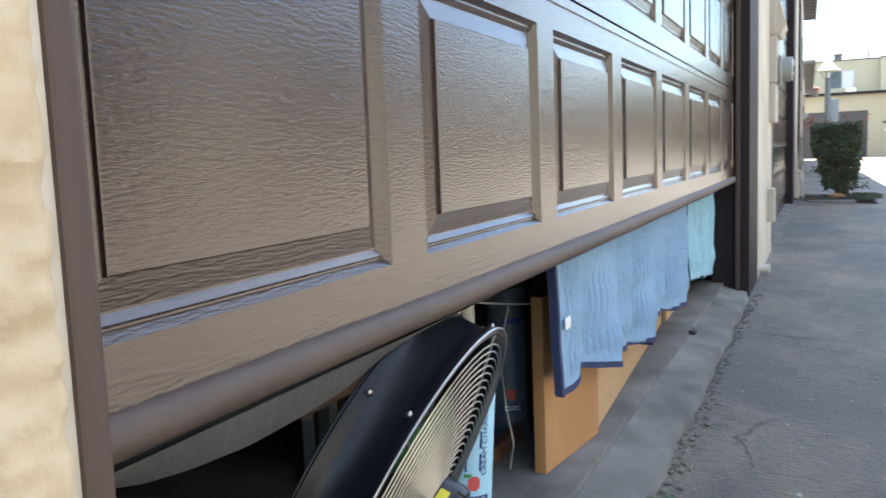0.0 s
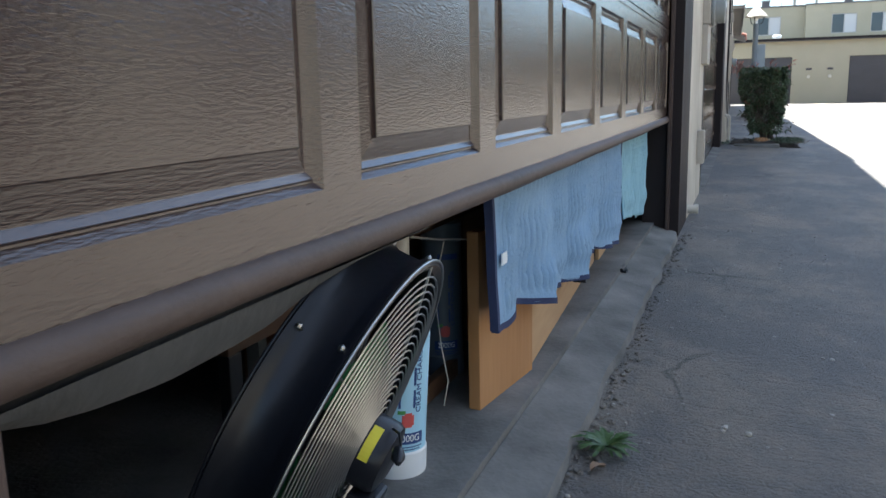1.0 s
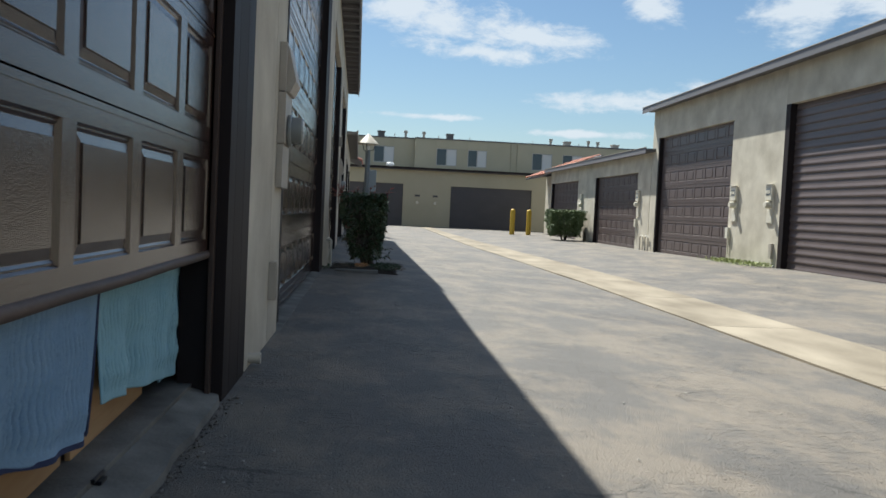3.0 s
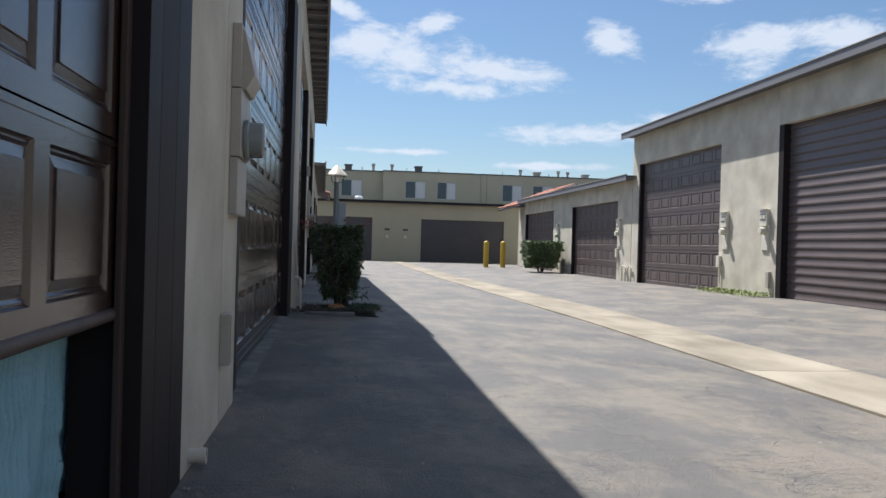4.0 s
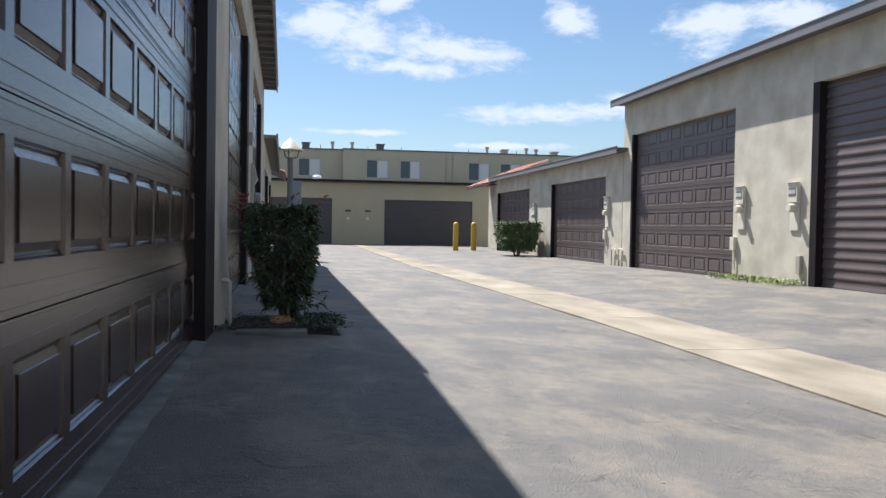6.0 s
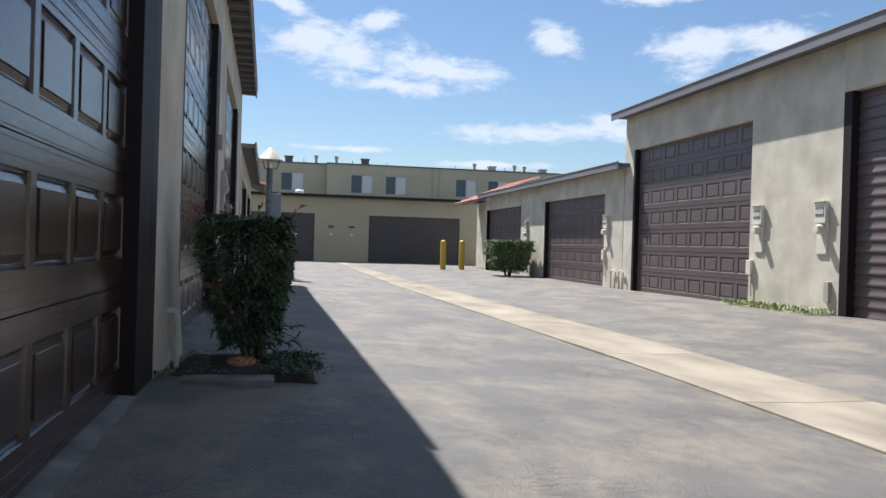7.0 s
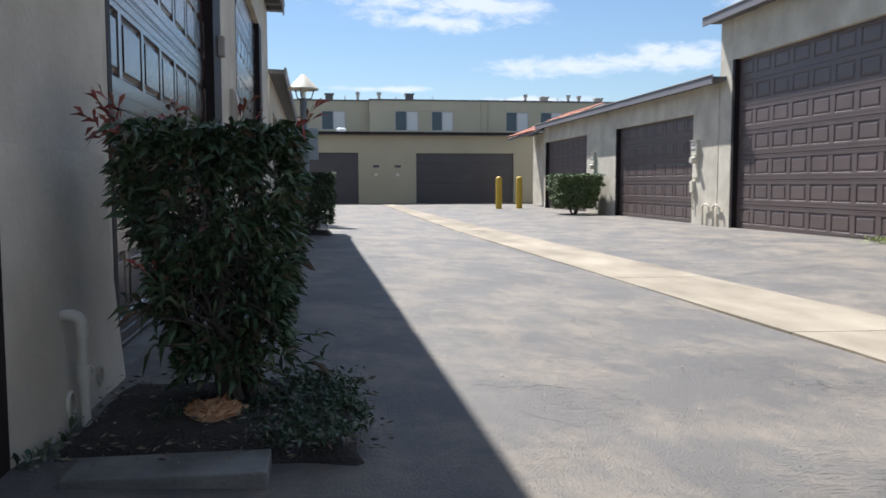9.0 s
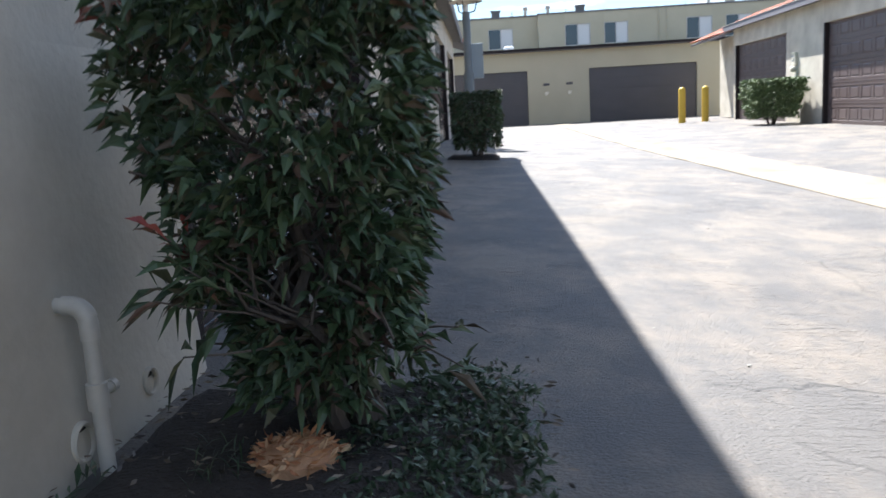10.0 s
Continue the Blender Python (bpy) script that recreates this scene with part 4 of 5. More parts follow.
def boards():
    m = Matrix.Translation((-0.475, -0.72, 0.02)) @ Matrix.Rotation(radians(-8), 4, "Z")
    single("pine_board", box(B(), -0.016, 0.016, -0.175, 0.175, 0, 0.46, 0.003), PINE, "orange pine board standing on edge behind the blanket", "board", m=m)
    m = Matrix.Translation((-0.50, 0.25, 0.02)) @ Matrix.Rotation(radians(3.2), 4, "Z")
    single("plywood_sheet", box(B(), -0.009, 0.009, -0.80, 0.78, 0, 0.42, 0.002), PLYWOOD, "raw plywood sheet leaning under the raised door", "board", m=m)
    m = Matrix.Translation((-0.545, 1.55, 0.02)) @ Matrix.Rotation(radians(2), 4, "Z")
    single("plywood_sheet", box(B(), -0.009, 0.009, -0.48, 0.48, 0, 0.34, 0.002), PLYWOOD, "raw plywood offcut under the pale cloth", "board", m=m)
    c = thing("clamp", place_x(-0.468, 0.34, 0.02), "small black clamp gripping the plywood edge", "clamp")
    part("bar", box(B(), -0.012, 0.012, -0.012, 0.012, 0.08, 0.22, 0.003), BLACK, c)
    part("jaw", box(B(), -0.025, 0.025, -0.016, 0.016, 0.06, 0.085, 0.003), BLACK, c)
    cab = thing("wooden_cabinet", place_x(-0.62, -1.06, 0.02), "open brown wooden cabinet standing in the dim garage", "cabinet")
    part("side", box(B(), -0.42, 0.0, -0.012, 0.012, 0.0, 1.2, 0.003), BROWN_WOOD, cab)
    part("side", box(B(), -0.42, -0.02, 0.72, 0.744, 0.0, 1.2, 0.003), BROWN_WOOD, cab)
    part("back", box(B(), -0.44, -0.42, -0.012, 0.744, 0.0, 1.2), BROWN_WOOD, cab)
    # Shelf added low down to keep sky light off the bottle under it.
    part("shelf", box(B(), -0.42, -0.01, 0.014, 0.72, 0.45, 0.47), BROWN_WOOD, cab)
    part("rail", box(B(), -0.03, -0.005, 0.014, 0.40, 0.0, 0.05, 0.003), BROWN_WOOD, cab)
    panel = thing("cupboard", place_x(-0.72, -1.62, 0.02), "dark brown wooden cupboard front behind the fan", "cupboard")
    part("door_leaf", box(B(), -0.012, 0.012, 0.0, 0.5, 0.35, 1.2, 0.003), BROWN_WOOD, panel)
    # Black in place of brown wood: the shade behind the fan is painted in.
    part("leg", box(B(), -0.012, 0.012, 0.0, 0.04, 0.0, 0.35, 0.003), BLACK, panel)
    p = single("white_pole", lathe(B(), [(0.0, 0), (0.019, 0), (0.019, 1.9), (0, 1.9)], place_x(-0.605, -1.09, 0.02), 14), PVC, "white plastic pole standing behind the gas bottle", "pole", smooth=True)
    single("wire", tube(B(), [(-0.575, -1.10, 0.50), (-0.555, -0.98, 0.475), (-0.52, -0.84, 0.452), (-0.47, -0.76, 0.45)], 0.0025, 5), GREY_METAL, "thin pale wire stretched to the board", "wire")
    single("cable", tube(B(), [(-0.56, -0.93, 0.46), (-0.565, -0.96, 0.40), (-0.57, -0.965, 0.30), (-0.565, -0.95, 0.2), (-0.56, -0.92, 0.1), (-0.58, -0.9, 0.025)], 0.0018, 5), PVC, "white cable hanging in the cabinet", "cable")
    rack = thing("metal_rack", place_x(-1.0, -1.95, 0.02), "grey metal rack standing in the dark garage", "rack")
    for y in (0.0, 0.85):
        for x in (0.0, -0.45):
            part("leg", box(B(), x - 0.018, x + 0.018, y - 0.018, y + 0.018, 0, 1.6), POLE_GREY, rack)
    for z in (0.28, 0.8):
        part("shelf", box(B(), -0.47, 0.02, -0.02, 0.87, z, z + 0.03), POLE_GREY, rack)


boards()


def hanging_cloth(name, y0, y1, bottom, left, mat, label, x, binding, seed, top=0.645):
    """A quilted cloth that hangs from behind the door's edge; bottom: (y, z) of its lower edge."""
    c = thing(name, place_x(x, 0, 0), label, "blanket")
    ny, nz = int((y1 - y0) * 240), 64
    P = {}
    bm = B()

    def at(i, j, puff=1.0):
        u, k = i / ny, j / nz
        y = y0 + (y1 - y0) * u
        zb = lerp(bottom, y)
        z = top + (zb - top) * k
        y += left * k * (1 - u)
        w = 0.022 * math.sin(y * 11 + seed) + 0.016 * math.sin(y * 23 + 2 * seed + 2.5 * z) + 0.016 * noise.noise((y * 4, z * 3, seed))
        band = 0.5 + 0.5 * math.tanh(3 * noise.noise((y * 2.2, z * 9, seed + 5)) + 0.6)
        quilt = 0.016 * band * math.sin(y * 250 + 1.6 * math.sin(z * 40) + 10 * z * band) + 0.003 * noise.noise((y * 45, z * 45, seed))
        quilt *= puff * max(0.0, min(1.0, 8 * (1 - k) - 0.5, 40 * u - 0.8, 40 * (1 - u) - 0.8))
        return (w * (0.25 + 0.75 * k) + quilt, y + 0.006 * noise.noise((z * 8, y * 2, seed)), z + 0.006 * noise.noise((y * 9, 1, seed)) * k)
    for i in range(ny + 1):
        for j in range(nz + 1):
            P[i, j] = bm.verts.new(at(i, j))
    for i in range(ny):
        for j in range(nz):
            bm.faces.new((P[i, j], P[i, j + 1], P[i + 1, j + 1], P[i + 1, j]))
    ob = part("cloth", bm, mat, c, smooth=False)
    for p in ob.data.polygons:
        p.use_smooth = True
    mod = ob.modifiers.new("thick", "SOLIDIFY")
    mod.thickness = 0.006
    for nm, run in (("bottom_binding", [at(i, nz, 0) for i in range(0, ny + 1, 2)]), ("side_binding", [at(0, j, 0) for j in range(0, nz + 1, 2)]), ("side_binding", [at(ny, j, 0) for j in range(0, nz + 1, 2)])):
        if nm in binding or binding == "all":
            bm = B()
            rows = []
            for q in run:
                a = (q[0] - 0.009, q[1], q[2])
                d = (0, 0.017, 0) if nm == "side_binding" else (0, 0, 0.017)
                rows.append([bm.verts.new(v) for v in ((a[0] + 0.016, a[1] - d[1] / 2, a[2] - d[2] * 0.4), (a[0] + 0.016, a[1] + d[1] / 2, a[2] + d[2] * 0.6), (a[0] - 0.004, a[1] + d[1] / 2, a[2] + d[2] * 0.6), (a[0] - 0.004, a[1] - d[1] / 2, a[2] - d[2] * 0.4))])
            for p, q in zip(rows, rows[1:]):
                for j in range(4):
                    bm.faces.new((p[j], p[(j + 1) % 4], q[(j + 1) % 4], q[j]))
            bm.faces.new(rows[0]), bm.faces.new(rows[-1][::-1])
            part(nm, bm, NAVY, c, "navy sewn binding")
    return c


blanket = hanging_cloth("moving_blanket", -1.07, 0.95, [(-1.1, 0.27), (-1.0, 0.262), (-0.86, 0.285), (-0.7, 0.25), (-0.52, 0.215), (-0.50, 0.245), (-0.2, 0.2), (0.1, 0.168), (0.13, 0.235), (0.25, 0.222), (0.6, 0.18), (0.95, 0.145)], 0.07, BLANKET, "light blue quilted moving blanket hanging under the door", -0.405, "all", 1.0)
part("care_tag", box(B(), 0.012, 0.015, -1.005, -0.965, 0.425, 0.452), WHITE, blanket, "small white sewn tag")
hanging_cloth("pale_cloth", 0.965, 1.95, [(0.96, 0.235), (1.4, 0.19), (1.95, 0.135)], 0.0, TEAL, "pale teal quilted cloth hanging beside the blanket", -0.415, "none", 2.3)
hanging_cloth("pale_cloth", 1.93, 2.6, [(1.9, 0.10), (2.6, 0.07)], 0.0, TEAL, "pale teal cloth tucked in behind the post", -0.47, "none", 4.1)


# ---- fittings on the shaded wall ----
def left_meter(where):
    m = thing("electric_meter", where, "beige meter cabinet with a grey round meter on stucco", "electric meter")
    part("lower_cover", box(B(), 0, 0.045, -0.2, 0.2, 0.0, 0.30, 0.006), GREY_METAL, m)
    part("meter_box", box(B(), 0, 0.055, -0.2, 0.2, 0.305, 0.66, 0.006), GREY_METAL, m)
    part("upper_cover", box(B(), 0, 0.05, -0.2, 0.2, 0.665, 1.0, 0.006), GREY_METAL, m)
    bm = B()
    v = [bm.verts.new(c) for c in ((0.05, -0.17, 0.98), (0.05, 0.17, 0.98), (0.05, 0.17, 0.66), (0.05, -0.17, 0.66), (0.06, -0.17, 0.97), (0.06, 0.17, 0.97), (0.115, 0.17, 0.74), (0.115, -0.17, 0.74), (0.075, 0.17, 0.66), (0.075, -0.17, 0.66))]
    for q in ((0, 1, 5, 4), (4, 5, 6, 7), (7, 6, 8, 9), (9, 8, 2, 3), (0, 4, 7, 9, 3), (1, 2, 8, 6, 5)):
        bm.faces.new([v[i] for i in q])
    part("hood", bm, GREY_METAL, m, "sloping metal hood")
    turn = place_x(0.055, -0.02, 0.41) @ Matrix.Rotation(math.pi / 2, 4, "Y")
    part("ring", lathe(B(), [(0.105, 0), (0.112, 0.008), (0.112, 0.024), (0.104, 0.032), (0.098, 0.032)], turn, 36), METER_GREY, m, smooth=True)
    glass = part("meter_dome", lathe(B(), [(0.096, 0.0), (0.096, 0.08), (0.094, 0.10), (0.085, 0.107), (0, 0.109)], turn, 36), METER_GREY, m, "grey plastic meter dome", smooth=True)
    part("dial", box(B(), 0.162, 0.167, -0.07, 0.02, 0.44, 0.48, 0.001), WHITE, glass)
    part("lock_ring", lathe(B(), [(0.008, 0), (0.008, 0.01), (0, 0.01)], place_x(0.163, -0.02, 0.37) @ Matrix.Rotation(math.pi / 2, 4, "Y"), 10), CHROME, glass)


left_meter(place_x(FACE, 4.29, 1.0))
left_meter(left_frame() @ place_x(FACE, 17.2, 0.95))
sw = thing("switch_box", left_frame() @ place_x(FACE + 0.003, 15.95, 2.15), "small grey switch box on the dark post", "switch box")
part("box_body", box(B(), 0, 0.06, -0.06, 0.06, 0, 0.2, 0.006), GREY_METAL, sw)
part("cover", box(B(), 0.06, 0.066, -0.05, 0.05, 0.01, 0.19, 0.002), GREY_METAL, sw)


def junction_box(m, h=0.26, w=0.10, d=0.05):
    j = thing("junction_box", m, "slim beige junction box fixed low on stucco wall", "junction box")
    part("box_body", box(B(), 0, d, -w / 2, w / 2, 0, h, 0.006), GREY_METAL, j)
    part("cover", box(B(), d, d + 0.006, -w / 2 + 0.004, w / 2 - 0.004, 0.008, h - 0.008, 0.002), GREY_METAL, j)
    return j


junction_box(place_x(FACE, 3.96, 0.235))

bm = lathe(B(), [(0.03, -0.12), (0.03, 0.03), (0.034, 0.03), (0.034, 0.055), (0.024, 0.055), (0.024, -0.1)], place_x(-0.235, 3.12, -0.01) @ Matrix.Rotation(math.pi / 2, 4, "Y"), 18)
single("drain_stub", bm, PVC, "short pale pipe stub at the foot of the wall", "pipe", smooth=True)


def wall_pipe():
    p = thing("water_pipe", place_x(-0.25, 10.43, 0.0), "pale painted pipe bending down the stucco wall", "pipe")
    arc = [(0.055 + 0.04 * math.sin(a), 0, 0.36 + 0.04 * math.cos(a)) for a in np.linspace(0, math.pi / 2, 7)]
    part("riser", tube(B(), [(-0.02, 0, 0.40)] + arc + [(0.095, 0, 0.2), (0.097, 0.004, -0.06)], 0.019, 12), PVC, p, smooth=True)
    part("elbow", tube(B(), [(0.04, 0, 0.40)] + arc + [(0.095, 0, 0.32)], 0.023, 12), PVC, p, smooth=True)
    part("coupling", lathe(B(), [(0.019, 0.15), (0.025, 0.152), (0.025, 0.215), (0.019, 0.217)], place_x(0.095, 0, 0), 14), PVC, p, smooth=True)
    part("branch", tube(B(), [(0.095, 0, 0.185), (0.095, 0.06, 0.185)], 0.013, 10), PVC, p, smooth=True)
    part("hose_tap", lathe(B(), [(0, 0.0), (0.017, 0.0), (0.017, 0.02), (0.010, 0.024), (0, 0.026)], place_x(0.095, 0.058, 0.185) @ Matrix.Rotation(-math.pi / 2, 4, "X"), 10), PVC, p, smooth=True)


wall_pipe()


def flared_foot():
    """The stucco swells towards the ground beside the shrub."""
    bm = B()
    rows = []
    for k in range(13):
        z = -0.1 + 1.1 * k / 12
        out = 0.055 * max(0, 1 - z / 0.95) ** 1.6
        ring = []
        for y in np.linspace(9.97, 11.18, 9):
            ring.append((0.001 + out * min(1, (y - 9.97) / 0.3) + 0.004 * noise.noise((y * 5, z * 5, 1)), y, z))
        for a in np.linspace(0, math.pi / 2, 6):
            ring.append((0.001 + out - (0.12 + out) * (1 - math.cos(a)), 11.18 + (0.10 + out) * math.sin(a), z))
        rows.append([bm.verts.new(c) for c in ring])
    for p, q in zip(rows, rows[1:]):
        for j in range(len(p) - 1):
            bm.faces.new((p[j], p[j + 1], q[j + 1], q[j]))
    single("wall_foot", bm, STUCCO, "flared rounded stucco foot of the wall", "wall", kind="structure", m=place_x(FACE, 0), smooth=True)


flared_foot()


# ---- sunlit side: meters, pipes ----
def right_meter(y, z, plate=True):
    m = thing("electric_meter", Matrix.Translation((RX, y, z)) @ Matrix.Rotation(math.pi, 4, "Z"), "cream meter box with a plate and round meter", "electric meter", "meters on the sunlit wall")
    part("backplate", box(B(), 0, 0.025, -0.15, 0.15, -0.92, 0.0, 0.006), CREAM, m)
    part("hood", box(B(), 0.025, 0.085, -0.155, 0.155, -0.36, 0.01, 0.008), CREAM, m)
    part("rain_lip", box(B(), 0.025, 0.11, -0.165, 0.165, 0.01, 0.025, 0.004), CREAM, m)
    pl = part("number_plate", box(B(), 0.085, 0.091, -0.115, 0.115, -0.24, -0.08, 0.001), POLE_GREY, m, "dark plate with pale bars")
    for k in range(4):
        part("bar", box(B(), 0.091, 0.094, -0.105 + k * 0.055, -0.066 + k * 0.055, -0.20, -0.12), CREAM, pl)
    part("meter_dome", lathe(B(), [(0.085, 0), (0.085, 0.1), (0.072, 0.15), (0, 0.155)], place_x(0.025, 0.02, -0.47) @ Matrix.Rotation(math.pi / 2, 4, "Y"), 24), CREAM, m, smooth=True)
    part("cover", box(B(), 0.025, 0.034, -0.125, 0.125, -0.90, -0.60, 0.004), CREAM, m)
    return m


right_meter(19.03, 1.88), right_meter(17.1, 1.87)
right_meter(26.82, 1.92), right_meter(34.75, 1.92)


def service_box(y, z):
    s = thing("service_box", Matrix.Translation((RX, y, z)) @ Matrix.Rotation(math.pi, 4, "Z"), "small cream box with a cable on the sunlit wall", "service box")
    part("box_body", box(B(), 0, 0.08, -0.085, 0.085, 0.02, 0.31, 0.01), CREAM, s)
    part("conduit", tube(B(), [(0.03, 0.05, 0.0), (0.035, 0.04, -0.2), (0.03, 0.06, -0.42)], 0.016, 8), CREAM, s)
    return s


service_box(19.3, 0.5), service_box(26.95, 0.62)
junction_box(Matrix.Translation((RX, 16.9, 0.13)) @ Matrix.Rotation(math.pi, 4, "Z"), 0.36, 0.13, 0.06)
for y in (26.15, 25.9 - 0.3):
    bm = tube(B(), [(RX - 0.06, y + 0.16, -0.2), (RX - 0.06, y + 0.16, 0.30), (RX - 0.065, y + 0.10, 0.36), (RX - 0.065, y - 0.10, 0.36), (RX - 0.06, y - 0.16, 0.30), (RX - 0.06, y - 0.16, 0.16)], 0.024, 10)
    tagged(single("gas_pipe", bm, PVC, "pale bent pipe rising at the foot of the sunlit wall", "pipe", smooth=True), group="pipes at the wall")


for x in (3.25, 4.39):
    m = thing("electric_meter", place_x(x, 50.5, 1.35), "small pale meter under a dark plate on the far wall", "electric meter")
    part("meter_dome", lathe(B(), [(0.09, 0), (0.09, 0.1), (0, 0.12)], Matrix.Rotation(math.pi / 2, 4, "X"), 18), CREAM, m, smooth=True)
    part("plate", box(B(), -0.16, 0.16, -0.03, -0.005, 0.38, 0.5, 0.004), FAR_DOOR, m)


# ---- lamp ----
def alley_lamp():
    z = ground_z(0.19, 27)
    l = thing("street_lamp", place_x(0.19, 27.05, z), "grey post lamp with a conical metal shade", "street lamp")
    part("pole", lathe(B(), [(0.11, 0), (0.11, 1.6), (0.085, 1.65), (0.085, 2.92), (0, 2.92)], None, 18), POLE_GREY, l, smooth=True)
    part("shade", lathe(B(), [(0.36, 3.12), (0.36, 3.15), (0.05, 3.47), (0, 3.49), (0, 3.46), (0.05, 3.44), (0.34, 3.12), (0.36, 3.12)], None, 28), LAMP_METAL, l, "pale conical metal shade", smooth=True)
    for k in range(3):
        a = k * 2.094 + 0.3
        part("bracket", tube(B(), [(0.06 * math.cos(a), 0.06 * math.sin(a), 2.9), (0.2 * math.cos(a), 0.2 * math.sin(a), 2.94), (0.26 * math.cos(a), 0.26 * math.sin(a), 3.14)], 0.014, 6), BLACK, l)
    part("bulb_holder", lathe(B(), [(0, 2.92), (0.05, 2.92), (0.06, 3.06), (0, 3.1)], None, 12), WHITE, l, smooth=True)
    part("switch_box", box(B(), 0.08, 0.33, 0.03, 0.2, 1.5, 2.25, 0.01), BOX_BLUE, l, "grey-blue steel box")


alley_lamp()


# ---- clay tiles at the far corners ----
def tiled_roof(m, label):
    r = thing("tiled_house", m, label, "house")
    part("wall", box(B(), 1.25, 8.0, 0.05, 5.0, -0.4, 3.2), STUCCO, r)
    a = math.atan2(1.35, 3.4)
    deck = part("roof_deck", box(B(), -0.02, 3.45, 0, 5.1, -0.09, -0.03), FASCIA, r)
    deck.matrix_local = place_x(0, 0, 3.06) @ Matrix.Rotation(-a, 4, "Y")
    part("gable", box(B(), 3.1, 8.0, 0.1, 4.9, 3.2, 4.0), STUCCO, r)
    bm = B()
    ra, rb = [], []
    for k in range(7):
        t = math.pi * k / 6
        ra.append((0.0, 0.10 + 0.10 * math.cos(t), 0.075 * math.sin(t)))
        rb.append((0.46, 0.10 + 0.085 * math.cos(t), 0.06 * math.sin(t) + 0.0))
    va, vb = [bm.verts.new(c) for c in ra], [bm.verts.new(c) for c in rb]
    vc = [bm.verts.new((c[0], 0.10 + (c[1] - 0.10) * 0.8, c[2] * 0.75 - 0.005)) for c in ra]
    for k in range(6):
        bm.faces.new((va[k], vb[k], vb[k + 1], va[k + 1]))
        bm.faces.new((vc[k], va[k], va[k + 1], vc[k + 1]))
    me = to_mesh("tile", bm, TILE)
    for i in range(8):
        for j in range(23):
            t = part("tile", me, TILE, deck)
            t.location = (i * 0.41 - 0.03, j * 0.215, 0.014 + 0.02)
            t.rotation_euler = (0, radians(-3) * -1, 0)


tiled_roof(place_x(9.42, 41.46), "stucco house end with a red clay tile slope")
tiled_roof(Matrix.Translation((-0.25, 45.2, 0.2)) @ Matrix.Rotation(math.pi, 4, "Z"), "stucco house with a red clay tile slope in shade")


def crumbled_edge():
    """Loose lumps where the asphalt has broken away from the concrete."""
    q = random.Random(11)
    V, F = [], []
    bm = B()
    bmesh.ops.create_icosphere(bm, subdivisions=1, radius=1.0)
    bm.verts.index_update()
    shape, faces = [v.co.copy() for v in bm.verts], [[v.index for v in f.verts] for f in bm.faces]
    bm.free()
    for i in range(320):
        y = q.uniform(-2.6, 2.4)
        x = -0.235 + 0.018 * noise.noise((y * 4, 0, 5)) + abs(q.gauss(0, 0.022))
        r = q.choice((0.003, 0.004, 0.006, 0.008, 0.012))
        o = len(V)
        V += [(x + r * c.x * (1 + 0.5 * noise.noise(c * 2 + Vector((i, 0, 0)))), y + 1.5 * r * c.y * (1 + 0.5 * noise.noise(c * 2 + Vector((0, i, 0)))), ground_z(x, y) + 0.002 + 0.55 * r * c.z) for c in shape]
        F += [[o + j for j in f] for f in faces]
    me = bpy.data.meshes.new("asphalt_crumbs")
    me.from_pydata(V, [], F)
    me.materials.append(ASPHALT)
    tagged(new("asphalt_crumbs", me), "crumbled asphalt along the concrete lip", "asphalt crumbs", kind="stuff")


crumbled_edge()


def wall_hole(y, z, r):
    h = thing("wall_hole", place_x(FACE + 0.05, y, z), "round pipe hole in the stucco foot", "wall hole", kind="structure")
    turn = Matrix.Rotation(math.pi / 2, 4, "Y")
    part("rim", lathe(B(), [(r, -0.03), (r, 0.004), (r * 0.9, 0.009), (r * 0.78, 0.006), (r * 0.75, -0.012)], turn, 20), STUCCO, h, smooth=True)
    # Dark disc in place of the shade inside the open hole.
    part("plug", lathe(B(), [(0, -0.004), (r * 0.77, -0.004), (r * 0.77, -0.012)], turn, 20), SOIL, h)


wall_hole(10.42, 0.075, 0.05)
wall_hole(10.80, 0.095, 0.04)

# ---- plants ----
def leaves(name, pts, dirs, size, mat, parent=None, seed=0, narrow=0.24, droop=0.25):
    """One mesh of many pointed leaves: each a folded strip of four triangles."""
    rng = np.random.RandomState(seed)
    n = len(pts)
    d = dirs / np.linalg.norm(dirs, axis=1, keepdims=True)
    side = np.cross(d, rng.normal(size=(n, 3)))
    side /= np.linalg.norm(side, axis=1, keepdims=True)
    up = np.cross(side, d)
    L = size * rng.uniform(0.6, 1.25, (n, 1))
    W = L * narrow
    sag = np.array([0, 0, -1.0]) * L * droop
    mid = pts + d * L * 0.5 - sag * 0.12
    tip = pts + d * L + sag
    a, b = mid + side * W * 0.5 + up * W * 0.12, mid - side * W * 0.5 + up * W * 0.12
    V = np.stack([pts, a, mid, b, tip], 1).reshape(-1, 3)
    base = np.arange(n)[:, None] * 5
    F = np.concatenate([base + np.array(t) for t in ((0, 2, 1), (0, 3, 2), (1, 2, 4), (2, 3, 4))], 0)
    me = bpy.data.meshes.new(name)
    me.from_pydata(V.tolist(), [], F.tolist())
    me.materials.append(mat)
    ob = new(name, me)
    ob.parent = parent
    return ob


def branch(rng, start, end, bend=0.05, n=6):
    s, e = Vector(start), Vector(end)
    return [s.lerp(e, i / n) + Vector((rng.uniform(-bend, bend), rng.uniform(-bend, bend), rng.uniform(-bend, bend) * 0.5)) * math.sin(math.pi * i / n) for i in range(n + 1)]


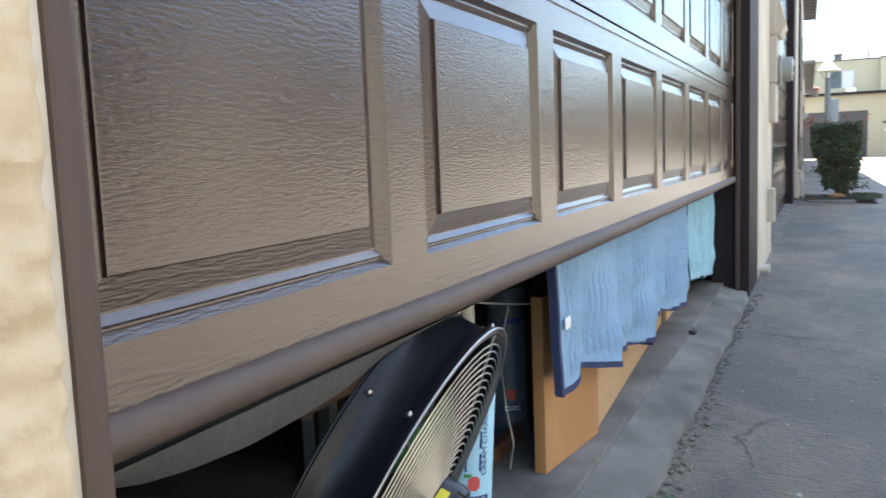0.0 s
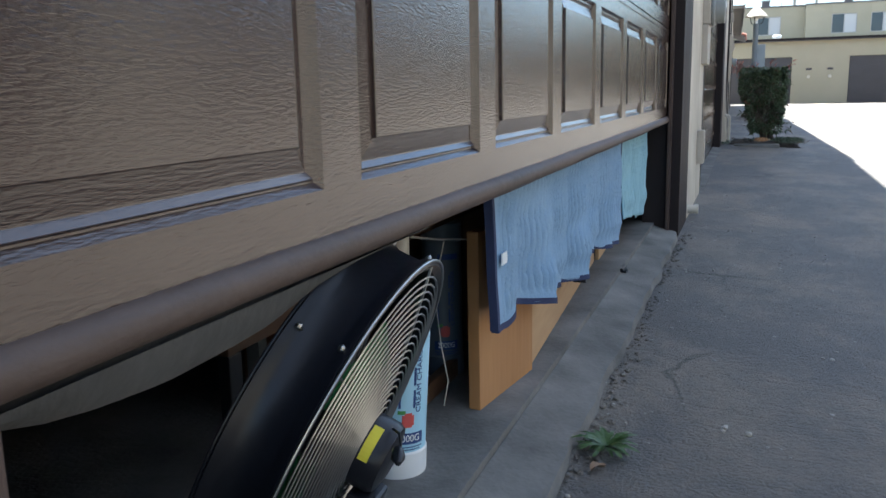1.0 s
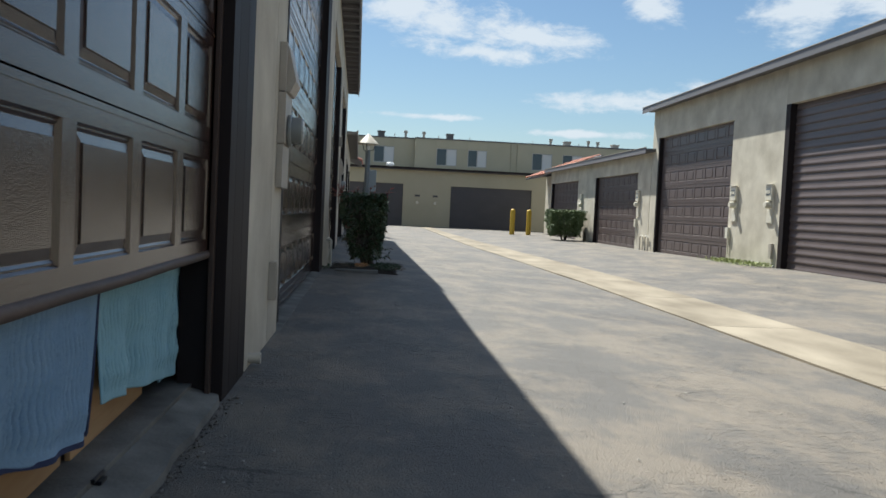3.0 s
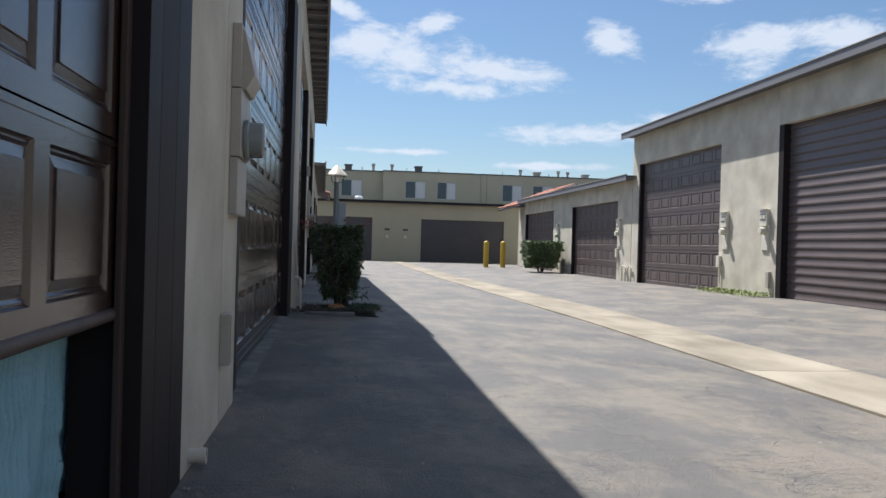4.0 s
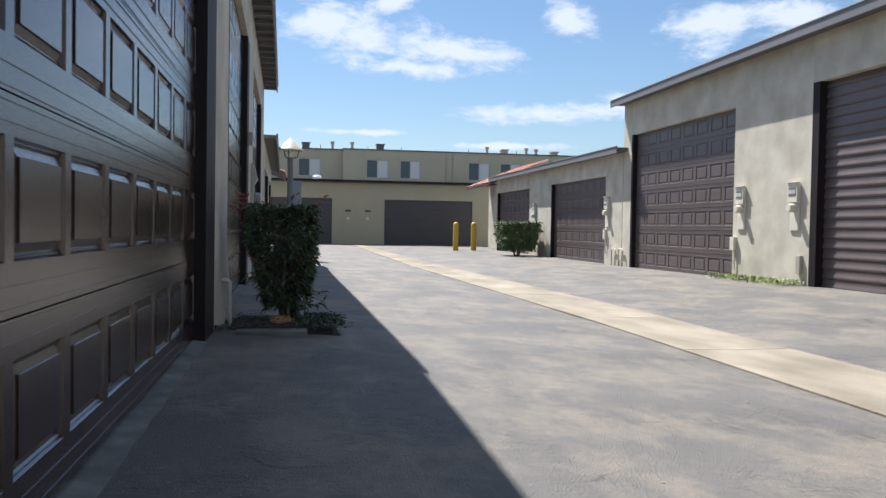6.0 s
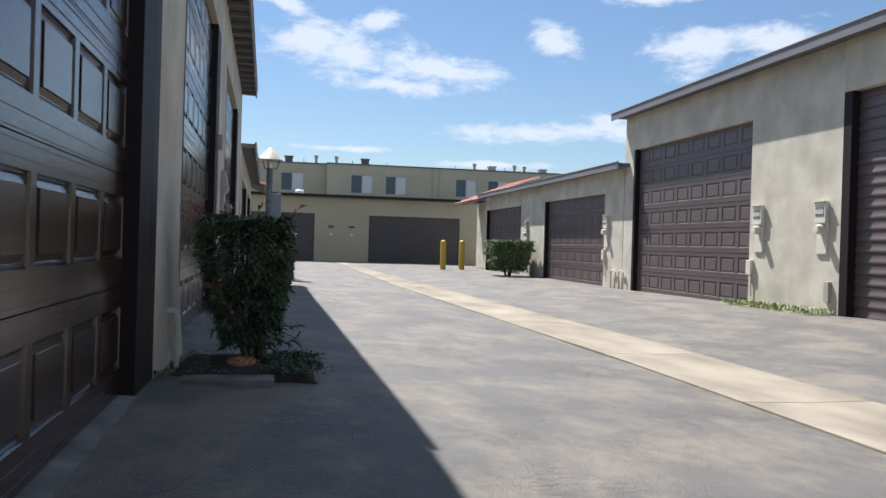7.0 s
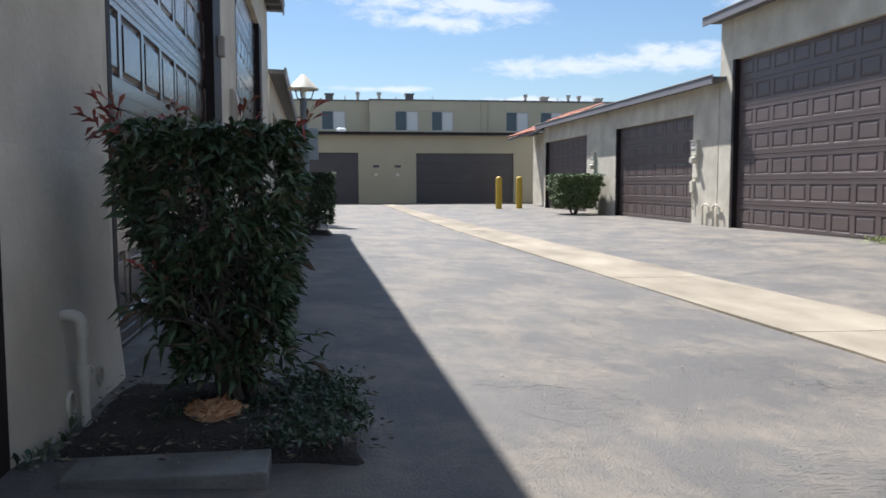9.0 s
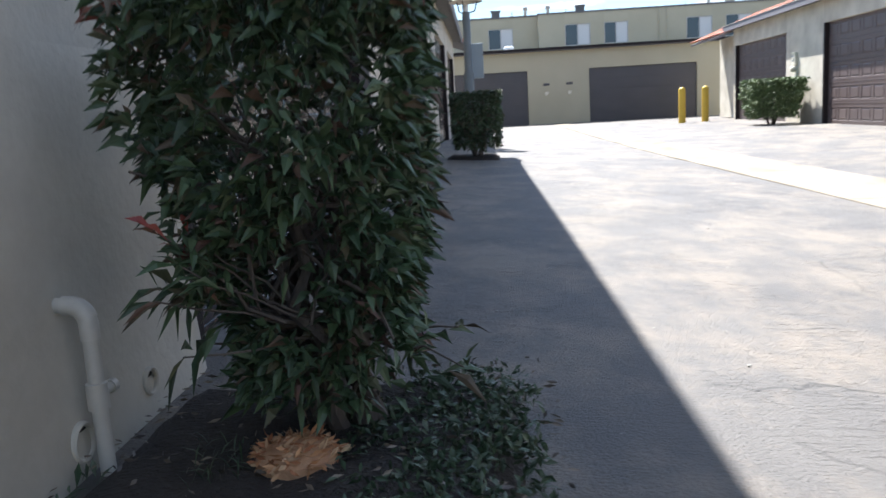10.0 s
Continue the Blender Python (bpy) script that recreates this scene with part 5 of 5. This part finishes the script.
def clipped_shrub(m, label, half, height, count, size, seed, mat, taper=0.75, shoots=True, clear=0.2, group="", offset=0.0, gaps=0.27, narrow=0.24, lean=0.0, shoulder=(0.15, 0.55)):
    """A shrub clipped to a box on a short leaning trunk; half: its half widths in x and y."""
    rng = np.random.RandomState(seed)
    r2 = random.Random(seed)
    s = thing("shrub", m, label, "shrub", group)
    trunks = B()
    twigs = B()
    tips = []
    for k in range(7):
        a = k * 0.9 + r2.uniform(-0.3, 0.3)
        e = (offset + half[0] * 0.5 * math.cos(a), half[1] * 0.5 * math.sin(a), height * r2.uniform(0.5, 0.7))
        run = branch(r2, (0.06 * math.cos(a), 0.05 * math.sin(a), -0.03), e, 0.07)
        tube(trunks, run, 0.028 if k else 0.05, 7, 0.010)
        for j in range(9):
            st = run[r2.randint(2, 6)]
            en = (offset + r2.uniform(-half[0], half[0]) * 0.95, r2.uniform(-half[1], half[1]) * 0.95, r2.uniform(clear + 0.05, height * 0.95))
            tube(twigs, branch(r2, st, en, 0.05, 5), 0.008, 5, 0.003)
            tips.append(en)
    part("trunk", trunks, BARK, s, smooth=True)
    tagged(part("twig_mass", twigs, BARK, s, "thin grey twigs"), kind="stuff")
    z = clear + (height - clear) * rng.beta(1.25, 1.0, count)
    k = np.clip((z / height - shoulder[0]) / (shoulder[1] - shoulder[0]), 0, 1)
    w = taper + (1 - taper) * k
    th = rng.uniform(0, 2 * np.pi, count)
    rad = np.sqrt(rng.uniform(0.16, 1.0, count))
    rad = np.where(rng.rand(count) < 0.65, rng.uniform(0.86, 1.03, count), rad)
    cx, cy = np.cos(th), np.sin(th)
    sq = 1 / np.maximum(np.abs(cx), np.abs(cy)) ** 0.75
    lump = np.array([1 + 0.22 * noise.noise((float(a) * 2.2, float(b) * 2.2, float(c) * 5 + seed)) for a, b, c in zip(cx, cy, z)])
    x, y = half[0] * w * rad * cx * sq * lump, half[1] * w * rad * cy * sq * lump
    # gaps where the twigs show
    hole = np.array([noise.noise((float(a) * 7, float(b) * 7, float(c) * 7 + seed)) for a, b, c in zip(x, y, z)])
    keep = hole < gaps
    # clipped top
    top = rng.rand(count) < 0.16
    z = np.where(top, height * rng.uniform(0.93, 1.0, count), z)
    x = x + offset + lean * half[0] * (1 - w)
    pts = np.stack([x, y, z], 1)[keep]
    out = np.stack([cx, cy, np.full(count, 0.25)], 1)[keep] + rng.normal(size=(keep.sum(), 3)) * 0.75
    leaves("crown", pts, out, size, mat, s, seed, narrow)
    if shoots:
        P, D = [], []
        for sx, sy, sz, n in ((-0.95, -0.5, 1.0, 5), (-0.95, -0.2, 0.95, 3), (-0.5, -0.3, 1.0, 3), (0.2, 0.3, 1.0, 2), (0.95, -0.2, 1.0, 2), (-0.5, -0.5, 0.38, 4), (-0.35, -0.8, 0.42, 4), (0.8, -0.3, 0.2, 2)):
            for q in range(n):
                b0 = np.array([offset + sx * half[0], sy * half[1], sz * height]) + rng.normal(size=3) * 0.03
                d = np.array([sx * 0.8, -0.25, 0.55 if sz > 0.6 else 0.05]) + rng.normal(size=3) * 0.25
                d /= np.linalg.norm(d)
                if sz < 0.5:
                    part("shoot_stem", tube(B(), branch(r2, (0.0, 0.0, 0.25), b0 + d * 0.13, 0.03, 5), 0.005, 5, 0.002), BARK, s)
                for t in np.linspace(0, 0.14, 9):
                    P.append(b0 + d * t)
                    D.append(d * 0.8 + rng.normal(size=3) * 0.55)
        P, D = np.array(P), np.array(D)
        low = P[:, 2] < height * 0.5
        tagged(leaves("low_foliage", P[low], D[low], size * 1.35, mat, s, seed + 1), kind="stuff")
        red = leaves("red_foliage", P[~low], D[~low], size * 1.15, LEAF_RED, s, seed + 2)
        tagged(red, "reddish new shoots", kind="stuff")
    return s


clipped_shrub(place_x(0.40, 10.66, 0.0), "dark green clipped shrub with reddish shoots in shade", (0.30, 0.36), 1.08, 14500, 0.064, 3, LEAF, 0.66, clear=0.12, offset=-0.10, gaps=0.14, narrow=0.33, lean=0.6, shoulder=(0.25, 0.75))
clipped_shrub(place_x(0.43, 22.8, -0.02), "dark green clipped shrub beside the garage end", (0.38, 0.42), 1.08, 9000, 0.075, 8, LEAF, 0.96, False, 0.14, gaps=0.5, narrow=0.4)
clipped_shrub(place_x(8.95, 34.1, -0.16), "green box-clipped hedge shrub in sunlight", (0.68, 0.88), 1.33, 18000, 0.085, 12, LEAF_SUN, 0.82, False, 0.2, gaps=0.6, narrow=0.5)


def bed(m, w, l, label, seed):
    rng = np.random.RandomState(seed)
    bm = B()
    n = 18
    rows = []
    for i in range(n + 1):
        u = i / n
        row = []
        for j in range(n + 1):
            v = j / n
            edge = min(u, 1 - u, v, 1 - v)
            wob = 0.03 * noise.noise((u * 4, v * 4, seed))
            row.append(bm.verts.new((w * (u - 0.5) * (1 + wob), l * (v - 0.5) * (1 + wob), -0.10 + 0.13 * min(1, edge * 7) + 0.02 * noise.noise((u * 7, v * 7, seed + 2)))))
        rows.append(row)
    for p, q in zip(rows, rows[1:]):
        for j in range(n):
            bm.faces.new((p[j], p[j + 1], q[j + 1], q[j]))
    single("planting_bed", bm, SOIL, label, "planting bed", kind="structure", m=m, smooth=True)


bed(place_x(0.31, 10.52, 0.0), 1.14, 1.12, "dark soil bed with litter round the shrub", 4)
bed(place_x(0.32, 22.9, -0.03), 1.1, 1.3, "dark soil bed round the far shrub", 6)


def ground_cover():
    rng = np.random.RandomState(5)
    n = 4200
    x, y = rng.uniform(0.38, 0.87, n), rng.uniform(9.98, 11.06, n)
    keep = (np.array([noise.noise((float(a) * 5, float(b) * 5, 3)) for a, b in zip(x, y)]) > -0.25) & (((x - 0.66) / 0.27) ** 2 + ((y - 10.5) / 0.56) ** 2 < 0.55 + 0.6 * rng.rand(n))
    P = np.stack([x, y, rng.uniform(0.015, 0.045, n)], 1)[keep]
    D = rng.normal(size=P.shape) + np.array([0, -0.2, 0.15])
    ob = leaves("ground_cover", P, D, 0.033, GROUNDCOVER, None, 6, 0.36, 0.1)
    tagged(ob, "low green ground cover spilling over the bed", "ground cover", kind="stuff")
    # fallen leaves and clippings
    n = 700
    P = np.stack([rng.uniform(-0.22, 0.92, n), rng.uniform(9.9, 11.1, n), rng.uniform(0.012, 0.045, n)], 1)
    D = rng.normal(size=P.shape) * np.array([1, 1, 0.15])
    tagged(leaves("leaf_litter", P, D, 0.032, leaf_material("dry_leaf", [(0.05, 0.04, 0.03), (0.14, 0.11, 0.08), (0.25, 0.2, 0.14)]), None, 7, 0.3, 0.0), "dry fallen leaves on the soil", "leaf litter", kind="stuff")


ground_cover()


def weeds(name, pts, size, mat, label, seed, narrow=0.3, lean=0.8):
    rng = np.random.RandomState(seed)
    P = np.array(pts)
    D = rng.normal(size=P.shape) * 0.6 + np.array([0, 0, lean])
    return tagged(leaves(name, P, D, size, mat, None, seed, narrow, 0.2), label, "weeds", kind="stuff")


rng = np.random.RandomState(21)
weeds("weed_strip", [(RX - 0.05 - abs(rng.normal()) * 0.22, y, ground_z(9.6, y) + rng.uniform(0, 0.07)) for y in rng.uniform(16.7, 19.6, 1500)], 0.09, WEED, "bright green weeds along the foot of the sunlit wall", 22)
weeds("grass_tuft", [(0.14 + rng.normal() * 0.05, 10.38 + rng.normal() * 0.07, 0.02) for i in range(45)], 0.09, GROUNDCOVER, "tuft of green grass in the shaded bed", 23, 0.06)
weeds("wall_weeds", [(-0.19 + rng.uniform(-0.05, 0.05), rng.uniform(9.95, 10.4), 0.0) for i in range(60)], 0.06, GROUNDCOVER, "small weeds at the foot of the pipe", 24)


def dandelion(x, y, z, r, n, seed):
    """A flat rosette of toothed leaves growing out of a crack."""
    q = random.Random(seed)
    w = thing("weed", place_x(x, y, z), "green leafy weed growing from the asphalt edge", "weed")
    for i in range(n):
        a = i * 2.399 + q.uniform(-0.3, 0.3)
        L = r * q.uniform(0.55, 1.1)
        lift = q.uniform(0.25, 0.9)
        bm = B()
        prev = None
        for k in range(7):
            t = k / 6
            wd = L * 0.09 * math.sin(math.pi * min(1, t * 0.93 + 0.05)) * (1.35 if k % 2 else 0.75)
            zc = L * (lift * t - 0.75 * lift * t * t) + 0.004
            c = [bm.verts.new((L * t, s * wd, zc + (0.1 * wd if s else 0))) for s in (-1, 0, 1)]
            if prev:
                for j in range(2):
                    bm.faces.new((prev[j], prev[j + 1], c[j + 1], c[j]))
            prev = c
        p = part("leaf", bm, WEED_DARK, w)
        p.rotation_euler = (0, 0, a)


dandelion(-0.17, -0.86, -0.055, 0.088, 46, 3)


def stump():
    rng = np.random.RandomState(9)
    s = thing("cut_stump", place_x(0.31, 10.41, 0.02), "low orange cut stump with splintered wood", "stump")
    part("stump_core", lathe(B(), [(0.10, -0.02), (0.095, 0.02), (0.06, 0.04), (0, 0.048)], None, 18), CHIPS, s, smooth=True)
    n = 420
    a, r = rng.uniform(0, 6.28, n), np.sqrt(rng.rand(n)) * 0.10
    P = np.stack([r * np.cos(a), r * np.sin(a), 0.048 - 0.03 * (r / 0.10) ** 2], 1)
    D = rng.normal(size=P.shape) * np.array([1, 1, 0.4])
    leaves("splinters", P, D, 0.035, leaf_material("splinter_wood", [(0.40, 0.16, 0.07), (0.55, 0.30, 0.14), (0.66, 0.46, 0.27)], 0.9), s, 10, 0.3, 0.0)["kind"] = "stuff"


stump()
bm = box(B(), -0.06, 0.54, 9.80, 10.02, -0.06, 0.009, 0.008)
single("kerb_piece", bm, CONCRETE, "flat broken concrete edging before the shrub bed", "edging", kind="structure")


# ---- litter and stones ----
def litter():
    q = random.Random(5)
    me = []
    for k in range(3):
        bm = B()
        bmesh.ops.create_icosphere(bm, subdivisions=1, radius=1.0)
        for v in bm.verts:
            v.co *= 1 + 0.4 * noise.noise(v.co * 1.5 + Vector((k * 9, 0, 0)))
            v.co.z *= 0.5
        me.append(bm)
    V, F = [], []
    shapes = [([v.co.copy() for v in bm.verts], [[v.index for v in f.verts] for f in bm.faces]) for bm in me if not bm.verts.index_update()]
    for bm in me:
        bm.free()
    for i in range(760):
        x, y = (q.uniform(-0.2, 4.0), q.uniform(-2.4, 24)) if i > 420 else (q.uniform(-0.25, 1.3), q.uniform(-1.5, 6))
        r = q.choice((0.003, 0.004, 0.005, 0.008))
        vs, fs = shapes[i % 3]
        o = len(V)
        a = q.uniform(0, 6.28)
        V += [(x + r * (c.x * math.cos(a) - c.y * math.sin(a)), y + r * (c.x * math.sin(a) + c.y * math.cos(a)), ground_z(x, y) + 0.006 + r * c.z) for c in vs]
        F += [[o + j for j in f] for f in fs]
    mesh = bpy.data.meshes.new("gravel")
    mesh.from_pydata(V, [], F)
    mesh.materials.append(material("grit", (0.16, 0.15, 0.13), (0.5, 0.48, 0.44), 0.9, 3, 20, 0))
    tagged(new("gravel", mesh), "scattered pale grit on the asphalt", "gravel", kind="stuff")


litter()
bm = B()
tube(bm, [(1.505, 0.66, -0.085), (1.50, 0.70, -0.08), (1.52, 0.72, -0.08), (1.545, 0.71, -0.085)], 0.003, 6)
single("twist_of_plastic", bm, WHITE, "thin white curl of plastic on the asphalt", "litter")
bm = tube(B(), [(1.56, 0.66, -0.086), (1.60, 0.62, -0.082), (1.655, 0.59, -0.086), (1.66, 0.56, -0.088)], 0.005, 6)
single("plastic_strip", bm, WHITE, "short white strip of plastic on the asphalt", "litter")
b = thing("bolt_latch", place_x(-0.386, 0.93, 0.0), "small black metal latch on the concrete lip", "latch")
part("plate", box(B(), -0.02, 0.02, -0.03, 0.03, 0.0, 0.012, 0.003), BLACK, b)
part("pin", tube(B(), [(0.0, -0.05, 0.018), (0.0, 0.05, 0.018)], 0.008, 8), BLACK, b)


def scraps():
    """Pebbles and a dry leaf caught along the broken asphalt edge."""
    q = random.Random(17)
    for x, y, r in ((-0.205, -1.16, 0.011), (-0.198, -1.19, 0.008), (-0.212, -1.12, 0.006), (-0.20, -0.55, 0.005), (0.16, -0.62, 0.010), (0.10, -0.60, 0.009), (0.42, 0.12, 0.009)):
        bm = B()
        bmesh.ops.create_icosphere(bm, subdivisions=2, radius=r)
        for v in bm.verts:
            v.co *= 1 + 0.35 * noise.noise(v.co * 120 + Vector((x * 50, y * 50, 0)))
            v.co.z *= 0.6
        single("pebble", bm, PEBBLE, "small pale pebble lying on the asphalt", "pebble", "pebbles on the asphalt", m=place_x(x, y, ground_z(x, y) + 0.5 * r) @ Matrix.Rotation(q.uniform(0, 6), 4, "Z"), smooth=True)
    bm = B()
    rows = []
    for i in range(7):
        t = i / 6
        w = 0.013 * math.sin(math.pi * (0.08 + 0.86 * t))
        rows.append([bm.verts.new((k * w, 0.055 * t, 0.006 + 0.008 * abs(k) + 0.006 * math.sin(5 * t))) for k in (-1, 0, 1)])
    for a, b in zip(rows, rows[1:]):
        for k in range(2):
            bm.faces.new((a[k], a[k + 1], b[k + 1], b[k]))
    single("dry_leaf", bm, DRY_LEAF, "curled brown dry leaf on the asphalt edge", "leaf", m=place_x(-0.185, -0.99, ground_z(-0.185, -0.99)) @ Matrix.Rotation(-0.5, 4, "Z"), smooth=True)


scraps()
